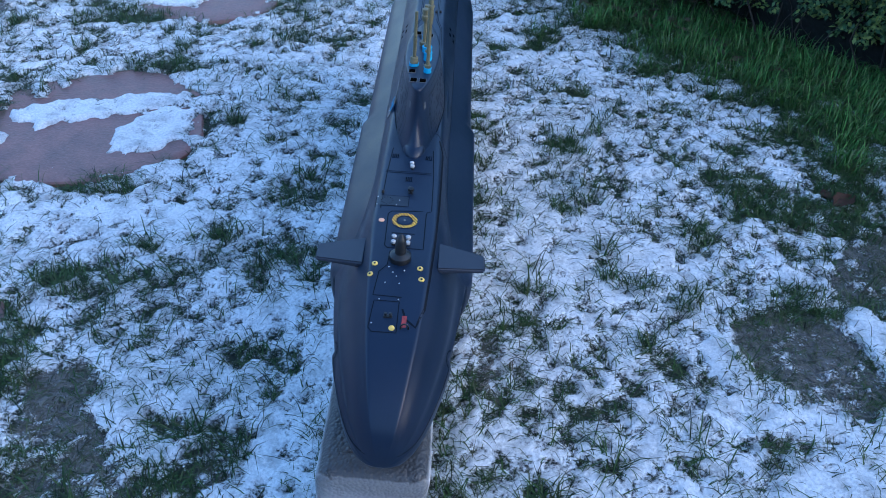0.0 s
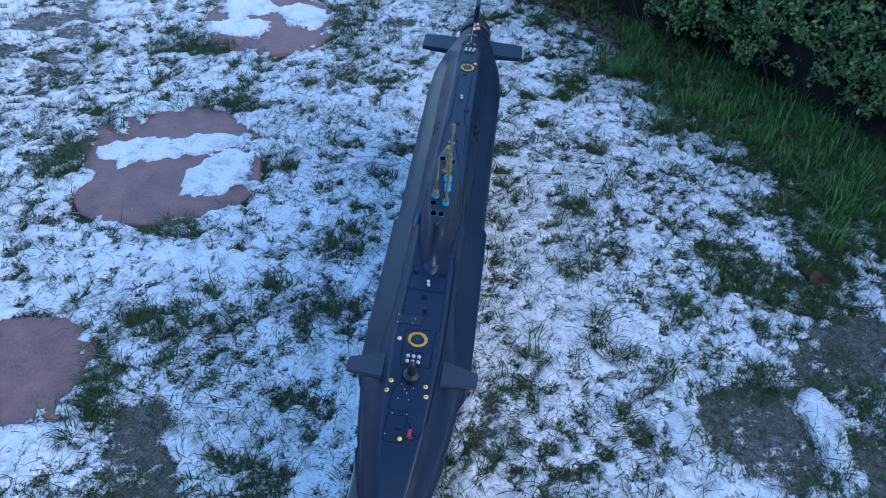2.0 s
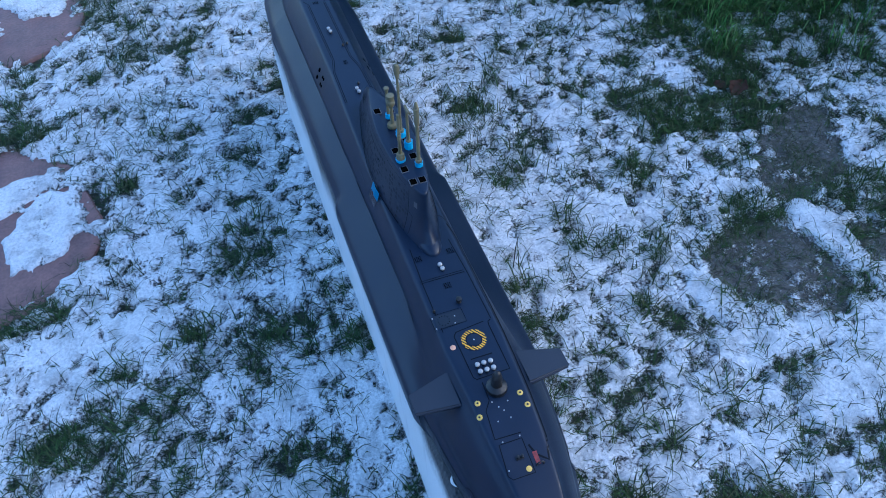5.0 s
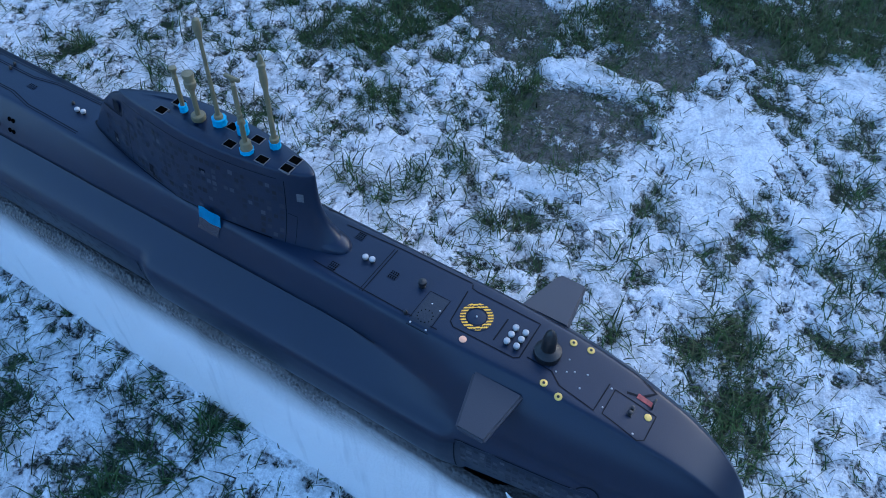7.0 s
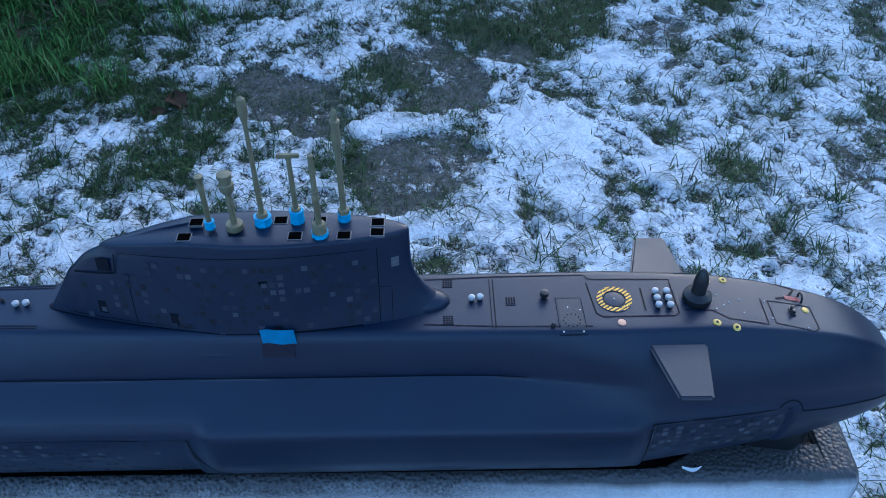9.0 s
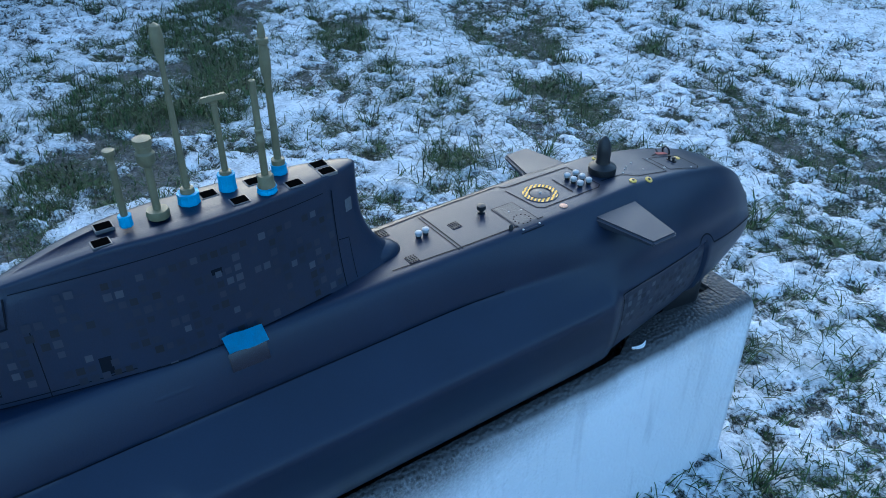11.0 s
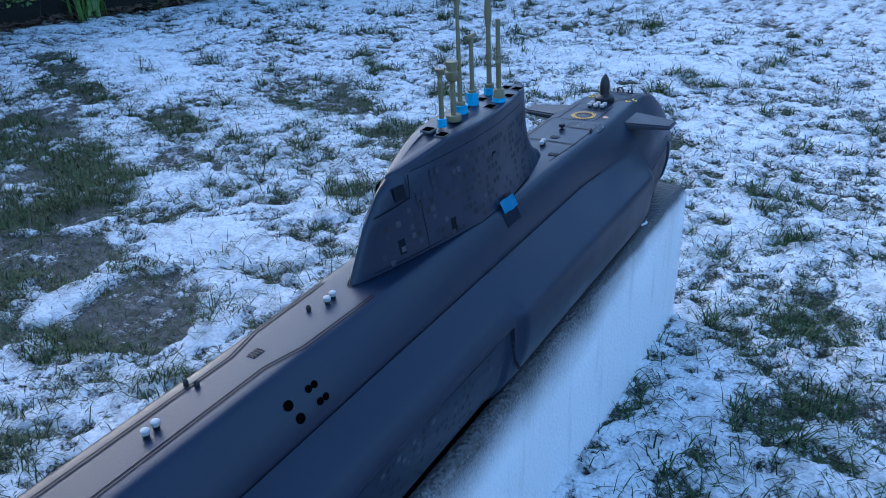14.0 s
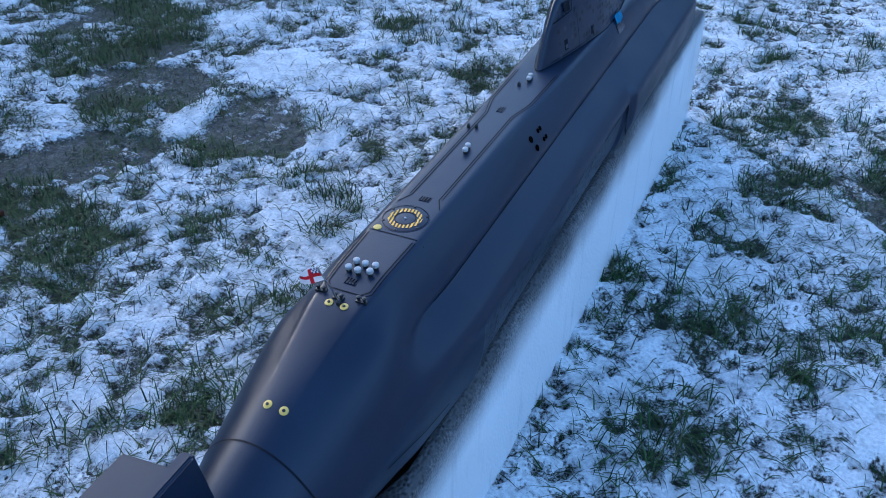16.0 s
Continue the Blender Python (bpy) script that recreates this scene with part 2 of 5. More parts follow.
def slab(corners, z0, z1, bevel=0.0, seg=2):
    """An upright prism over a plan outline."""
    bm = bmesh.new()
    lo = [bm.verts.new((x, y, z0)) for x, y in corners]
    hi = [bm.verts.new((x, y, z1)) for x, y in corners]
    n = len(corners)
    bm.faces.new(lo)
    bm.faces.new(hi)
    for i in range(n):
        bm.faces.new((lo[i], lo[(i + 1) % n], hi[(i + 1) % n], hi[i]))
    if bevel:
        bmesh.ops.bevel(bm, geom=bm.edges[:], offset=bevel, segments=seg, affect="EDGES", profile=0.6)
    return bm


def grid_mesh(rows, closed=False):
    """A skin over rows of points."""
    bm = bmesh.new()
    vs = [[bm.verts.new(p) for p in r] for r in rows]
    for a, b in zip(vs, vs[1:]):
        n = len(a)
        for i in range(n if closed else n - 1):
            j = (i + 1) % n
            bm.faces.new((a[i], a[j], b[j], b[i]))
    return bm, vs


def interp(y, table):
    ys = [t[0] for t in table]
    vs = [t[1] for t in table]
    return float(np.interp(y, ys, vs))


def smooth(a, b, x):
    t = min(1.0, max(0.0, (x - a) / (b - a)))
    return t * t * (3 - 2 * t)


# ---- the submarine's hull form ----
ZC, HALF = 0.250, 112
ZT = [(-0.30, 0.333), (-0.164, 0.338), (-0.08, 0.3485), (0.0, 0.350), (0.80, 0.351), (0.86, 0.350), (0.90, 0.346), (0.98, 0.324), (1.04, 0.306), (1.10, 0.286)]
ZK = [(-0.30, 0.232), (-0.20, 0.215), (-0.12, 0.195), (-0.03, 0.175), (0.80, 0.172), (1.00, 0.190), (1.10, 0.218)]
WB = [(-0.30, 0.045), (-0.20, 0.057), (-0.124, 0.068), (-0.03, 0.0785), (0.01, 0.0795), (0.33, 0.0795), (0.38, 0.0795), (0.80, 0.080), (0.90, 0.0725), (1.00, 0.0575), (1.06, 0.0455), (1.10, 0.037)]
WD = [(-0.30, 0.018), (-0.20, 0.023), (-0.12, 0.028), (0.0, 0.033), (0.30, 0.031), (0.47, 0.0255), (0.55, 0.0225), (0.85, 0.0215), (0.95, 0.017), (1.10, 0.010)]


def chaikin(p, times):
    for _ in range(times):
        q = [p[0]]
        for a, b in zip(p, p[1:]):
            q += [a * 0.75 + b * 0.25, a * 0.25 + b * 0.75]
        p = q + [p[-1]]
    return p


def resample(p, n):
    p = np.array(p)
    s = np.concatenate([[0], np.cumsum(np.hypot(*np.diff(p, axis=0).T))])
    t = np.linspace(0, s[-1], n)
    return np.stack([np.interp(t, s, p[:, 0]), np.interp(t, s, p[:, 1])], 1)


@functools.lru_cache(maxsize=None)
def section(y):
    """Half outline from the deck's middle round to the keel, as (x, z)."""
    zt, zk, wb, wd = interp(y, ZT), interp(y, ZK), interp(y, WB), interp(y, WD)
    ledge = smooth(-0.10, 0.14, y) * (1 - smooth(0.84, 0.93, y))
    k = wb / 0.082
    up = (zt - ZC) / 0.1

    def lift(z):
        return ZC + (z - ZC) * up

    def lerp(a, b):
        return np.array(a) * (1 - ledge) + np.array(b) * ledge
    pts = [np.array((0, zt)), np.array((wd * 0.6, zt)), np.array((wd, zt - 0.0002)), np.array((wd + 0.0030 * k, lift(0.3488))), np.array((wd + 0.0065 * k, lift(0.3445)))]
    pts += [lerp((0.052 * k, lift(0.333)), ((0.0465 - 0.5 * (0.033 - wd)) * k, lift(0.329))), lerp((0.061 * k, lift(0.321)), (0.0492 * k, lift(0.3142)))]
    pts += [lerp((0.068 * k, lift(0.309)), (0.0476 * k, lift(0.3116))), lerp((0.071 * k, lift(0.303)), (0.0505 * k, lift(0.3095)))]
    block = 0.0058 * smooth(-0.030, -0.012, y) * (1 - smooth(0.332, 0.350, y))
    pts += [np.array((0.0735 * k, lift(0.2925))), np.array((0.0795 * k + block, lift(0.2835))), np.array((0.0818 * k + block, lift(0.2795))), np.array((0.0823 * k + block, lift(0.2755))), np.array((0.0820 * k + block, lift(0.258)))]
    low = (ZC - zk) / 0.08
    pts += [np.array((0.078 * k + block, ZC + (0.232 - ZC) * low)), np.array((0.069 * k, ZC + (0.202 - ZC) * low)), np.array((0.046 * k, ZC + (0.178 - ZC) * low)), np.array((0, zk))]
    p = resample(chaikin(pts, 2), HALF)
    rnd = smooth(0.87, 1.0, y)
    if rnd:
        a = np.linspace(math.pi / 2, -math.pi / 2, HALF)
        zm, rz = (zt + zk) / 2, (zt - zk) / 2
        p = p * (1 - rnd) + np.stack([wb * np.cos(a) * (1 - 0.17 * np.clip(np.sin(a), 0, 1)), zm + rz * np.sin(a)], 1) * rnd
    if y < -0.10:
        e = max(0.0, 1 - ((-0.10 - y) / 0.166) ** 2.7) ** 0.5
        p = np.stack([p[:, 0] * e ** 0.72, ZC - 0.005 + (p[:, 1] - ZC + 0.005) * e], 1)
    # recessed panels of tiles along the flank and under the bow planes
    flank = smooth(0.352, 0.358, y) * (1 - smooth(0.797, 0.803, y))
    fore = smooth(-0.150, -0.146, y) * (1 - smooth(-0.032, -0.028, y))
    for i in range(HALF):
        x, z = p[i]
        if flank and z < 0.274:
            p[i, 0] -= 0.0045 * flank * (1 - smooth(0.270, 0.274, z))
        if fore and z < 0.282:
            p[i, 0] -= 0.0035 * fore * (1 - smooth(0.278, 0.282, z))
    return p


def top_z(x, y):
    p = section(round(float(y), 4))
    return float(np.interp(abs(x), p[:HALF // 2, 0], p[:HALF // 2, 1]))


def side_x(y, z):
    p = section(round(float(y), 4))
    i = int(np.argmax(p[:, 0]))
    if z >= p[i, 1]:
        return float(np.interp(-z, -p[:i + 1, 1], p[:i + 1, 0]))
    return float(np.interp(-z, -p[i:, 1], p[i:, 0]))


# ---- the submarine ----
sub = thing("model_submarine", "large matte dark blue-black scale model submarine resting on a foam block", "model submarine")

ys = list(np.concatenate([-0.266 + 0.08 * (np.linspace(0, 1, 26) ** 2), np.arange(-0.185, 1.10, 0.006), [1.10],
                          [0.350, 0.352, 0.355, 0.358, 0.797, 0.800, 0.803, -0.150, -0.148, -0.146, -0.032, -0.030, -0.028, -0.025, -0.022, -0.017, -0.012, 0.332, 0.336, 0.340, 0.343, 0.347]]))
ys = sorted(set(round(float(v), 4) for v in ys))
rows = []
for y in ys:
    p = section(y)
    left = [(-x, y, z) for x, z in p[::-1]]
    rows.append(left + [(x, y, z) for x, z in p[1:-1]])
bm, vs = grid_mesh(rows, closed=True)
bm.faces.new(vs[-1])
bm.faces.new(vs[0])
hull = part("hull", bm, M_HULL, sub)


def seam(path, width=0.0011, lift=0.0003, parent=None, name="panel_seam", mat=None):
    """A narrow engraved line along a plan path on the deck."""
    pts = []
    for (x0, y0), (x1, y1) in zip(path, path[1:]):
        n = max(1, int(math.hypot(x1 - x0, y1 - y0) / 0.006))
        pts += [(x0 + (x1 - x0) * i / n, y0 + (y1 - y0) * i / n) for i in range(n)]
    pts.append(path[-1])
    bm = bmesh.new()
    prev = None
    for i, (x, y) in enumerate(pts):
        a, b = pts[max(0, i - 1)], pts[min(len(pts) - 1, i + 1)]
        d = Vector((b[0] - a[0], b[1] - a[1])).normalized()
        nx, ny = -d.y * width / 2, d.x * width / 2
        q = [bm.verts.new((x + nx, y + ny, top_z(x + nx, y + ny) + lift)), bm.verts.new((x - nx, y - ny, top_z(x - nx, y - ny) + lift))]
        if prev:
            bm.faces.new((prev[0], prev[1], q[1], q[0]))
        prev = q
    return part(name, bm, mat or M_SEAM_SHADE, parent or hull)


def side_seam_crease(path, sign, width=0.0012, name="side_seam_crease", parent=None):
    """A line along the hull's flank, by (y, z)."""
    pts = []
    for (y0, z0), (y1, z1) in zip(path, path[1:]):
        n = max(1, int(math.hypot(y1 - y0, z1 - z0) / 0.005))
        pts += [(y0 + (y1 - y0) * i / n, z0 + (z1 - z0) * i / n) for i in range(n)]
    pts.append(path[-1])
    bm = bmesh.new()
    prev = None
    for i, (y, z) in enumerate(pts):
        a, b = pts[max(0, i - 1)], pts[min(len(pts) - 1, i + 1)]
        d = Vector((b[0] - a[0], b[1] - a[1])).normalized()
        q = []
        for s in (1, -1):
            yy, zz = y - d.y * s * width / 2, z + d.x * s * width / 2
            q.append(bm.verts.new((sign * (side_x(yy, zz) + 0.0004), yy, zz)))
        if prev:
            bm.faces.new((prev[0], prev[1], q[1], q[0]))
        prev = q
    return part(name, bm, M_SEAM_SHADE, parent or hull)


# long double lines of the after deck and cross joints
for sx in (1, -1):
    seam([(0.022 * sx, 0.47), (0.020 * sx, 0.548), (0.013 * sx, 0.580), (0.013 * sx, 0.748), (0.020 * sx, 0.762)])
    seam([(0.0245 * sx, 0.47), (0.0225 * sx, 0.549), (0.0155 * sx, 0.581), (0.0155 * sx, 0.747)], 0.0008)
    seam([(0.020 * sx, 0.812), (0.018 * sx, 0.878), (0.013 * sx, 0.884), (0, 0.884)])
    seam([(0.0225 * sx, 0.812), (0.0205 * sx, 0.880), (0.014 * sx, 0.887)], 0.0008)
    seam([(0.026 * sx, 0.158), (0.029 * sx, 0.098), (0.030 * sx, 0.022)])
seam([(-0.028, 0.808), (0.028, 0.808)])
seam([(-0.031, 0.100), (0.026, 0.100)])
seam([(-0.031, 0.103), (0.026, 0.103)], 0.0008)
seam([(0.029, 0.021), (0.025, 0.019), (0.024, 0.014), (0.024, -0.050), (-0.016, -0.051), (-0.019, -0.047), (-0.020, 0.012), (-0.016, 0.017), (0.020, 0.021)], 0.0012)
seam([(-0.013, -0.024), (0.013, -0.024)], 0.0014)
seam([(0.002, 0.049), (0.002, 0.028), (-0.037, 0.027), (-0.037, 0.049), (0.002, 0.049)], 0.0006)
seam([(-0.012, -0.056), (-0.013, -0.080), (-0.021, -0.091), (-0.024, -0.124), (0.006, -0.125)], 0.0011)
seam([(0.004, -0.131), (-0.022, -0.131), (-0.025, -0.164), (-0.021, -0.169), (0.004, -0.169), (0.004, -0.131)], 0.0010)
seam([(0.033, 0.185), (0.039, 0.16), (0.039, 0.05), (0.037, -0.03), (0.034, -0.09), (0.031, -0.135), (0.023, -0.161), (0.012, -0.152), (0.008, -0.140)], 0.0022)
seam([(0.010, 0.215), (0.030, 0.200), (0.047, 0.172)], 0.0014)
for sx in (1, -1):
    side_seam_crease([(-0.262, 0.258), (-0.22, 0.268), (-0.158, 0.2765)] + [(-0.146 - 0.0115 * math.cos(a), 0.2765 + 0.0105 * math.sin(a)) for a in np.linspace(0.1, math.pi - 0.35, 9)], sx, 0.0013)
    side_seam_crease([(-0.132, 0.2815), (-0.028, 0.2815), (-0.028, 0.225)], sx, 0.0012)
    side_seam_crease([(0.353, 0.273), (0.56, 0.2735), (0.797, 0.273), (0.800, 0.225)], sx, 0.0010)
    # broad dark line along the bulge's rounded after end
    side_seam_crease([(0.354, 0.274), (0.3535, 0.262), (0.351, 0.248), (0.345, 0.234), (0.336, 0.222), (0.326, 0.214)], sx, 0.0030)
    side_seam_crease([(0.86, 0.235), (0.95, 0.25)], sx, 0.0014)
    # ledge groove: its shade is laid on as a black ribbon
    side_seam_crease([(0.075, 0.3122), (0.83, 0.3122)], sx, 0.0011)
# the joint round the tail cone
p = section(1.0135)
ring = [(-x, z) for x, z in p[::-1]] + [(x, z) for x, z in p[1:]]
bm, _ = grid_mesh([[(x * 1.006, yy, 0.25 + (z - 0.25) * 1.006) for x, z in ring] for yy in (1.0120, 1.0137)])
part("tail_joint", bm, M_SEAM_SHADE, hull)


def tiles(name, spots, size, parent, mat=None):
    """Thin square tiles: spots of (centre, along, up, out)."""
    bm = bmesh.new()
    for c, u, v, n in spots:
        s = size * random.uniform(0.85, 1.1) / 2
        q = [bm.verts.new(c + n * 0.0003 + u * s * a + v * s * b) for a, b in ((-1, -1), (1, -1), (1, 1), (-1, 1))]
        bm.faces.new(q)
    return tagged(part(name, bm, mat or M_TILE, parent, smooth=False), kind="stuff")


for sx in (1, -1):
    spots = []
    for y in np.arange(0.364, 0.795, 0.0068):
        for z in np.arange(0.214, 0.269, 0.0068):
            if random.random() < 0.40:
                c = Vector((sx * side_x(y, z), y, z))
                v = (Vector((sx * side_x(y, z + 0.003), y, z + 0.003)) - c).normalized()
                n = Vector((sx * v.z, 0, -sx * v.x))
                spots.append((c, Vector((0, 1, 0)), v, n))
    tiles("flank_tile", spots, 0.0044, hull)
    spots = []
    for y in np.arange(-0.140, -0.034, 0.0062):
        for z in np.arange(0.240, 0.277, 0.0062):
            if random.random() < 0.8:
                c = Vector((sx * side_x(y, z), y, z))
                v = (Vector((sx * side_x(y, z + 0.003), y, z + 0.003)) - c).normalized()
                u = (Vector((sx * side_x(y + 0.003, z), y + 0.003, z)) - c).normalized()
                n = u.cross(v).normalized()
                if n.x * sx < 0:
                    n = -n
                spots.append((c, u, v, n))
    tiles("fore_tile", spots, 0.0048, hull)

# ---- sail ----
SX = 0.001
SZ0, SZ1 = 0.327, 0.431


def sail_drop(y):
    """How far the sail's top slopes down towards its after end."""
    return 0.013 * smooth(0.325, 0.425, y)


def sail_outline(s, n=48):
    """The sail's plan at height s of 0 to 1: points from the after edge round the bow end and back."""
    aft = 0.466 - 0.034 * min(1, (s - 0.22) / 0.53) - 0.010 * min(1, max(0, (s - 0.75) / 0.15)) - 0.020 * max(0, (s - 0.88) / 0.12) ** 1.5
    fore = 0.168 - 0.036 * (1 - min(1, max(0, (s - 0.20) / 0.80))) ** 4.0
    w = 0.0372 - 0.0147 * s
    pts = []
    for i in range(n):
        a = 2 * math.pi * i / n
        t = (1 - math.cos(a)) / 2
        y = aft + (fore - aft) * t
        f = (math.sin(math.pi * min(1, t ** 0.86)) ** (0.62 if t < 0.5 else 0.50) if 0 < t < 1 else 0) * (0.56 + 0.44 * min(1, t / 0.5))
        f = min(1.0, f * 1.04)
        pts.append((SX + (w * f if a < math.pi else -w * f), y))
    return pts


rows = []
for s in (0, 0.06, 0.12, 0.2, 0.23, 0.26, 0.3, 0.34, 0.4, 0.45, 0.5, 0.55, 0.6, 0.64, 0.68, 0.74, 0.8, 0.86, 0.92, 0.97):
    rows.append([(x, y, SZ0 + (SZ1 - SZ0) * s - sail_drop(y) * max(0.0, (s - 0.6) / 0.37)) for x, y in sail_outline(s, 96)])
top = sail_outline(0.97, 96)
cy = sum(p[1] for p in top) / len(top)
for sc, zz in ((0.985, 0.4300), (0.95, 0.4310), (0.86, 0.4315), (0.5, 0.4318)):
    rows.append([(SX + (x - SX) * sc, cy + (y - cy) * (1 - (1 - sc) * 0.35), zz - sail_drop(cy + (y - cy) * (1 - (1 - sc) * 0.35))) for x, y in top])
bm, vs = grid_mesh(rows, closed=True)
bm.faces.new(vs[-1])
bm.faces.new(vs[0])
sail = part("sail", bm, M_HULL, sub, "dark conning tower fin with pale tile squares")


def sail_x(y, s):
    best = [abs(x - SX) for x, yy in sail_outline(s, 96)[:48]]
    yy = [q[1] for q in sail_outline(s, 96)[:48]]
    return float(np.interp(-y, [-v for v in yy], best))


# the rounded foot at its fore end
bm = bmesh.new()
bmesh.ops.create_uvsphere(bm, u_segments=28, v_segments=16, radius=1.0)
for v in bm.verts:
    v.co = Vector((SX + v.co.x * 0.0150, 0.162 + v.co.y * (0.0262 if v.co.y < 0 else 0.05), 0.3485 + v.co.z * 0.0125))
part("sail_foot", bm, M_HULL, sail)
# a dark line round its foot, put in for the crease's shade
ring = [p for p in sail_outline(0.20, 96) if p[1] > 0.20]
ring = ring[len(ring) // 2 + 1:] + ring[:len(ring) // 2 + 1]
rows = [[(SX + (x - SX) * k, 0.31 + (y - 0.31) * (1 + (k - 1) * 0.25), top_z(SX + (x - SX) * k, y) + 0.0007) for x, y in ring] for k in (0.97, 1.018)]
bm, _ = grid_mesh(rows)
part("foot_crease_shade", bm, M_SEAM_SHADE, sail)
# fairings where the sail overhangs the deck's edge
for sx in (1, -1):
    bm = bmesh.new()
    bmesh.ops.create_uvsphere(bm, u_segments=24, v_segments=14, radius=1.0)
    for v in bm.verts:
        v.co = Vector((SX + sx * 0.0335 + v.co.x * 0.0100, 0.315 + v.co.y * 0.075, 0.331 + v.co.z * 0.0085))
    part("sail_fairing", bm, M_HULL, sail)

for sx in (1, -1):
    spots = []
    for y in np.arange(0.197, 0.452, 0.0064):
        for s in np.arange(0.14, 0.86, 0.066):
            edge = 0.466 - 0.034 * min(1, (s - 0.22) / 0.53)
            dense = 0.60 if y < 0.38 else 0.34
            if y > edge - 0.014 or (y > 0.395 and s > 0.66) or random.random() > dense:
                continue
            z = SZ0 + (SZ1 - SZ0) * s
            c = Vector((SX + sx * sail_x(y, s), y, z))
            v = (Vector((SX + sx * sail_x(y, s + 0.03), y, SZ0 + (SZ1 - SZ0) * (s + 0.03))) - c).normalized()
            u = (Vector((SX + sx * sail_x(y + 0.004, s), y + 0.004, z)) - c).normalized()
            n = u.cross(v).normalized()
            if n.x * sx < 0:
                n = -n
            spots.append((c, u, v, n))
    tiles("sail_tile", spots, 0.0046, sail, M_SAILTILE)


def sail_seam(path, sx, width=0.001, mat=None, name="sail_seam"):
    bm = bmesh.new()
    pts = []
    for (y0, s0), (y1, s1) in zip(path, path[1:]):
        n = max(1, int(math.hypot(y1 - y0, (s1 - s0) * 0.095) / 0.005))
        pts += [(y0 + (y1 - y0) * i / n, s0 + (s1 - s0) * i / n) for i in range(n)]
    pts.append(path[-1])
    prev = None
    for i, (y, s) in enumerate(pts):
        a, b = pts[max(0, i - 1)], pts[min(len(pts) - 1, i + 1)]
        d = Vector((b[0] - a[0], (b[1] - a[1]) * 0.095)).normalized()
        q = []
        for k in (1, -1):
            yy, ss = y - d.y * k * width / 2, s + d.x * k * width / 2 / 0.095
            q.append(bm.verts.new((SX + sx * (sail_x(yy, ss) + 0.0003), yy, SZ0 + (SZ1 - SZ0) * ss)))
        if prev:
            bm.faces.new((prev[0], prev[1], q[1], q[0]))
        prev = q
    return part(name, bm, mat or M_SEAM_SHADE, sail)


for sx in (1, -1):
    sail_seam([(0.193, 0.22), (0.193, 0.90)], sx, 0.0007)
    sail_seam([(0.183, 0.24), (0.183, 0.52), (0.192, 0.54)], sx, 0.0005)
    sail_seam([(0.388, 0.22), (0.388, 0.64)], sx, 0.0006)
    sail_seam([(0.446, 0.26), (0.340, 0.26)], sx, 0.0006)
    sail_seam([(0.434, 0.64), (0.398, 0.69), (0.395, 0.86)], sx, 0.0012)
    sail_seam([(0.200, 0.905), (0.30, 0.905), (0.392, 0.875)], sx, 0.0005)
    # hollow notch drawn as a flat strip, with its shade as dark colour
    sail_seam([(0.412, 0.750), (0.401, 0.755)], sx, 0.010, M_SEAM_SHADE, "notch_shade")
    sail_seam([(0.2775, 0.69), (0.2845, 0.69)], sx, 0.0034, M_SEAM_SHADE, "sail_vent")
    sail_seam([(0.3105, 0.72), (0.3175, 0.72)], sx, 0.0055, M_HULL, "sail_vent")
    sail_seam([(0.1765, 0.74), (0.1825, 0.74)], sx, 0.0085, M_PALEGREY, "sail_lamp_panel")
    for y, s in ((0.412, 0.36), (0.352, 0.33)):
        sail_seam([(y, s), (y + 0.007, s)], sx, 0.011, M_SEAM_SHADE, "dark_sail_patch")


def shaded_slot(x, y, w, l):
    """A rectangular slot in the sail's top: a worn rim, and a black slab for its shade."""
    z = 0.4322 - sail_drop(y)
    bm = slab([(x - w / 2 - 0.0008, y - l / 2 - 0.0008), (x + w / 2 + 0.0008, y - l / 2 - 0.0008), (x + w / 2 + 0.0008, y + l / 2 + 0.0008), (x - w / 2 - 0.0008, y + l / 2 + 0.0008)], z - 0.002, z)
    r = part("slot_rim", bm, M_RIM, sail, smooth=False)
    bm = slab([(x - w / 2, y - l / 2), (x + w / 2, y - l / 2), (x + w / 2, y + l / 2), (x - w / 2, y + l / 2)], z - 0.0015, z + 0.0003)
    part("mast_slot", bm, M_HOLE_SHADE, sail, smooth=False)


for x, y in ((-0.0085, 0.338), (0.0085, 0.332), (-0.0095, 0.254), (0.0095, 0.267), (0.0085, 0.237), (-0.0095, 0.217), (-0.0062, 0.192), (0.0055, 0.192)):
    shaded_slot(x, y, 0.008, 0.0095)

# ---- masts ----
Z = 0.4315


def mast(x, y, profile, lean=0.0, tape=None, label="", collar=None, head=None):
    t = Matrix.Rotation(lean, 3, "X")
    m = part("mast", lathe(profile, (x, y, Z), 14, tilt=t), M_OLIVE, sub, label)
    if tape:
        r, h = tape
        part("tape_collar", lathe([(r * 1.0, 0.0), (r * 1.04, 0.001), (r * 0.97, h * 0.6), (r * 1.03, h), (r * 0.7, h)], (x, y, Z), 9, tilt=t), M_TAPE, m, "torn blue masking tape", smooth=False)
    if collar:
        part("collar", lathe(collar, (x, y, Z), 14, tilt=t), M_OLIVE, m)
    if head:
        bm = bmesh.new()
        bmesh.ops.create_cube(bm, size=1.0)
        sx, sy, sz, dz = head
        for v in bm.verts:
            v.co = t @ Vector((v.co.x * sx, v.co.y * sy, v.co.z * sz + dz)) + Vector((x, y, Z))
        bmesh.ops.bevel(bm, geom=bm.edges[:], offset=0.0006, segments=2, affect="EDGES")
        part("head", bm, M_OLIVE, m)
    return m


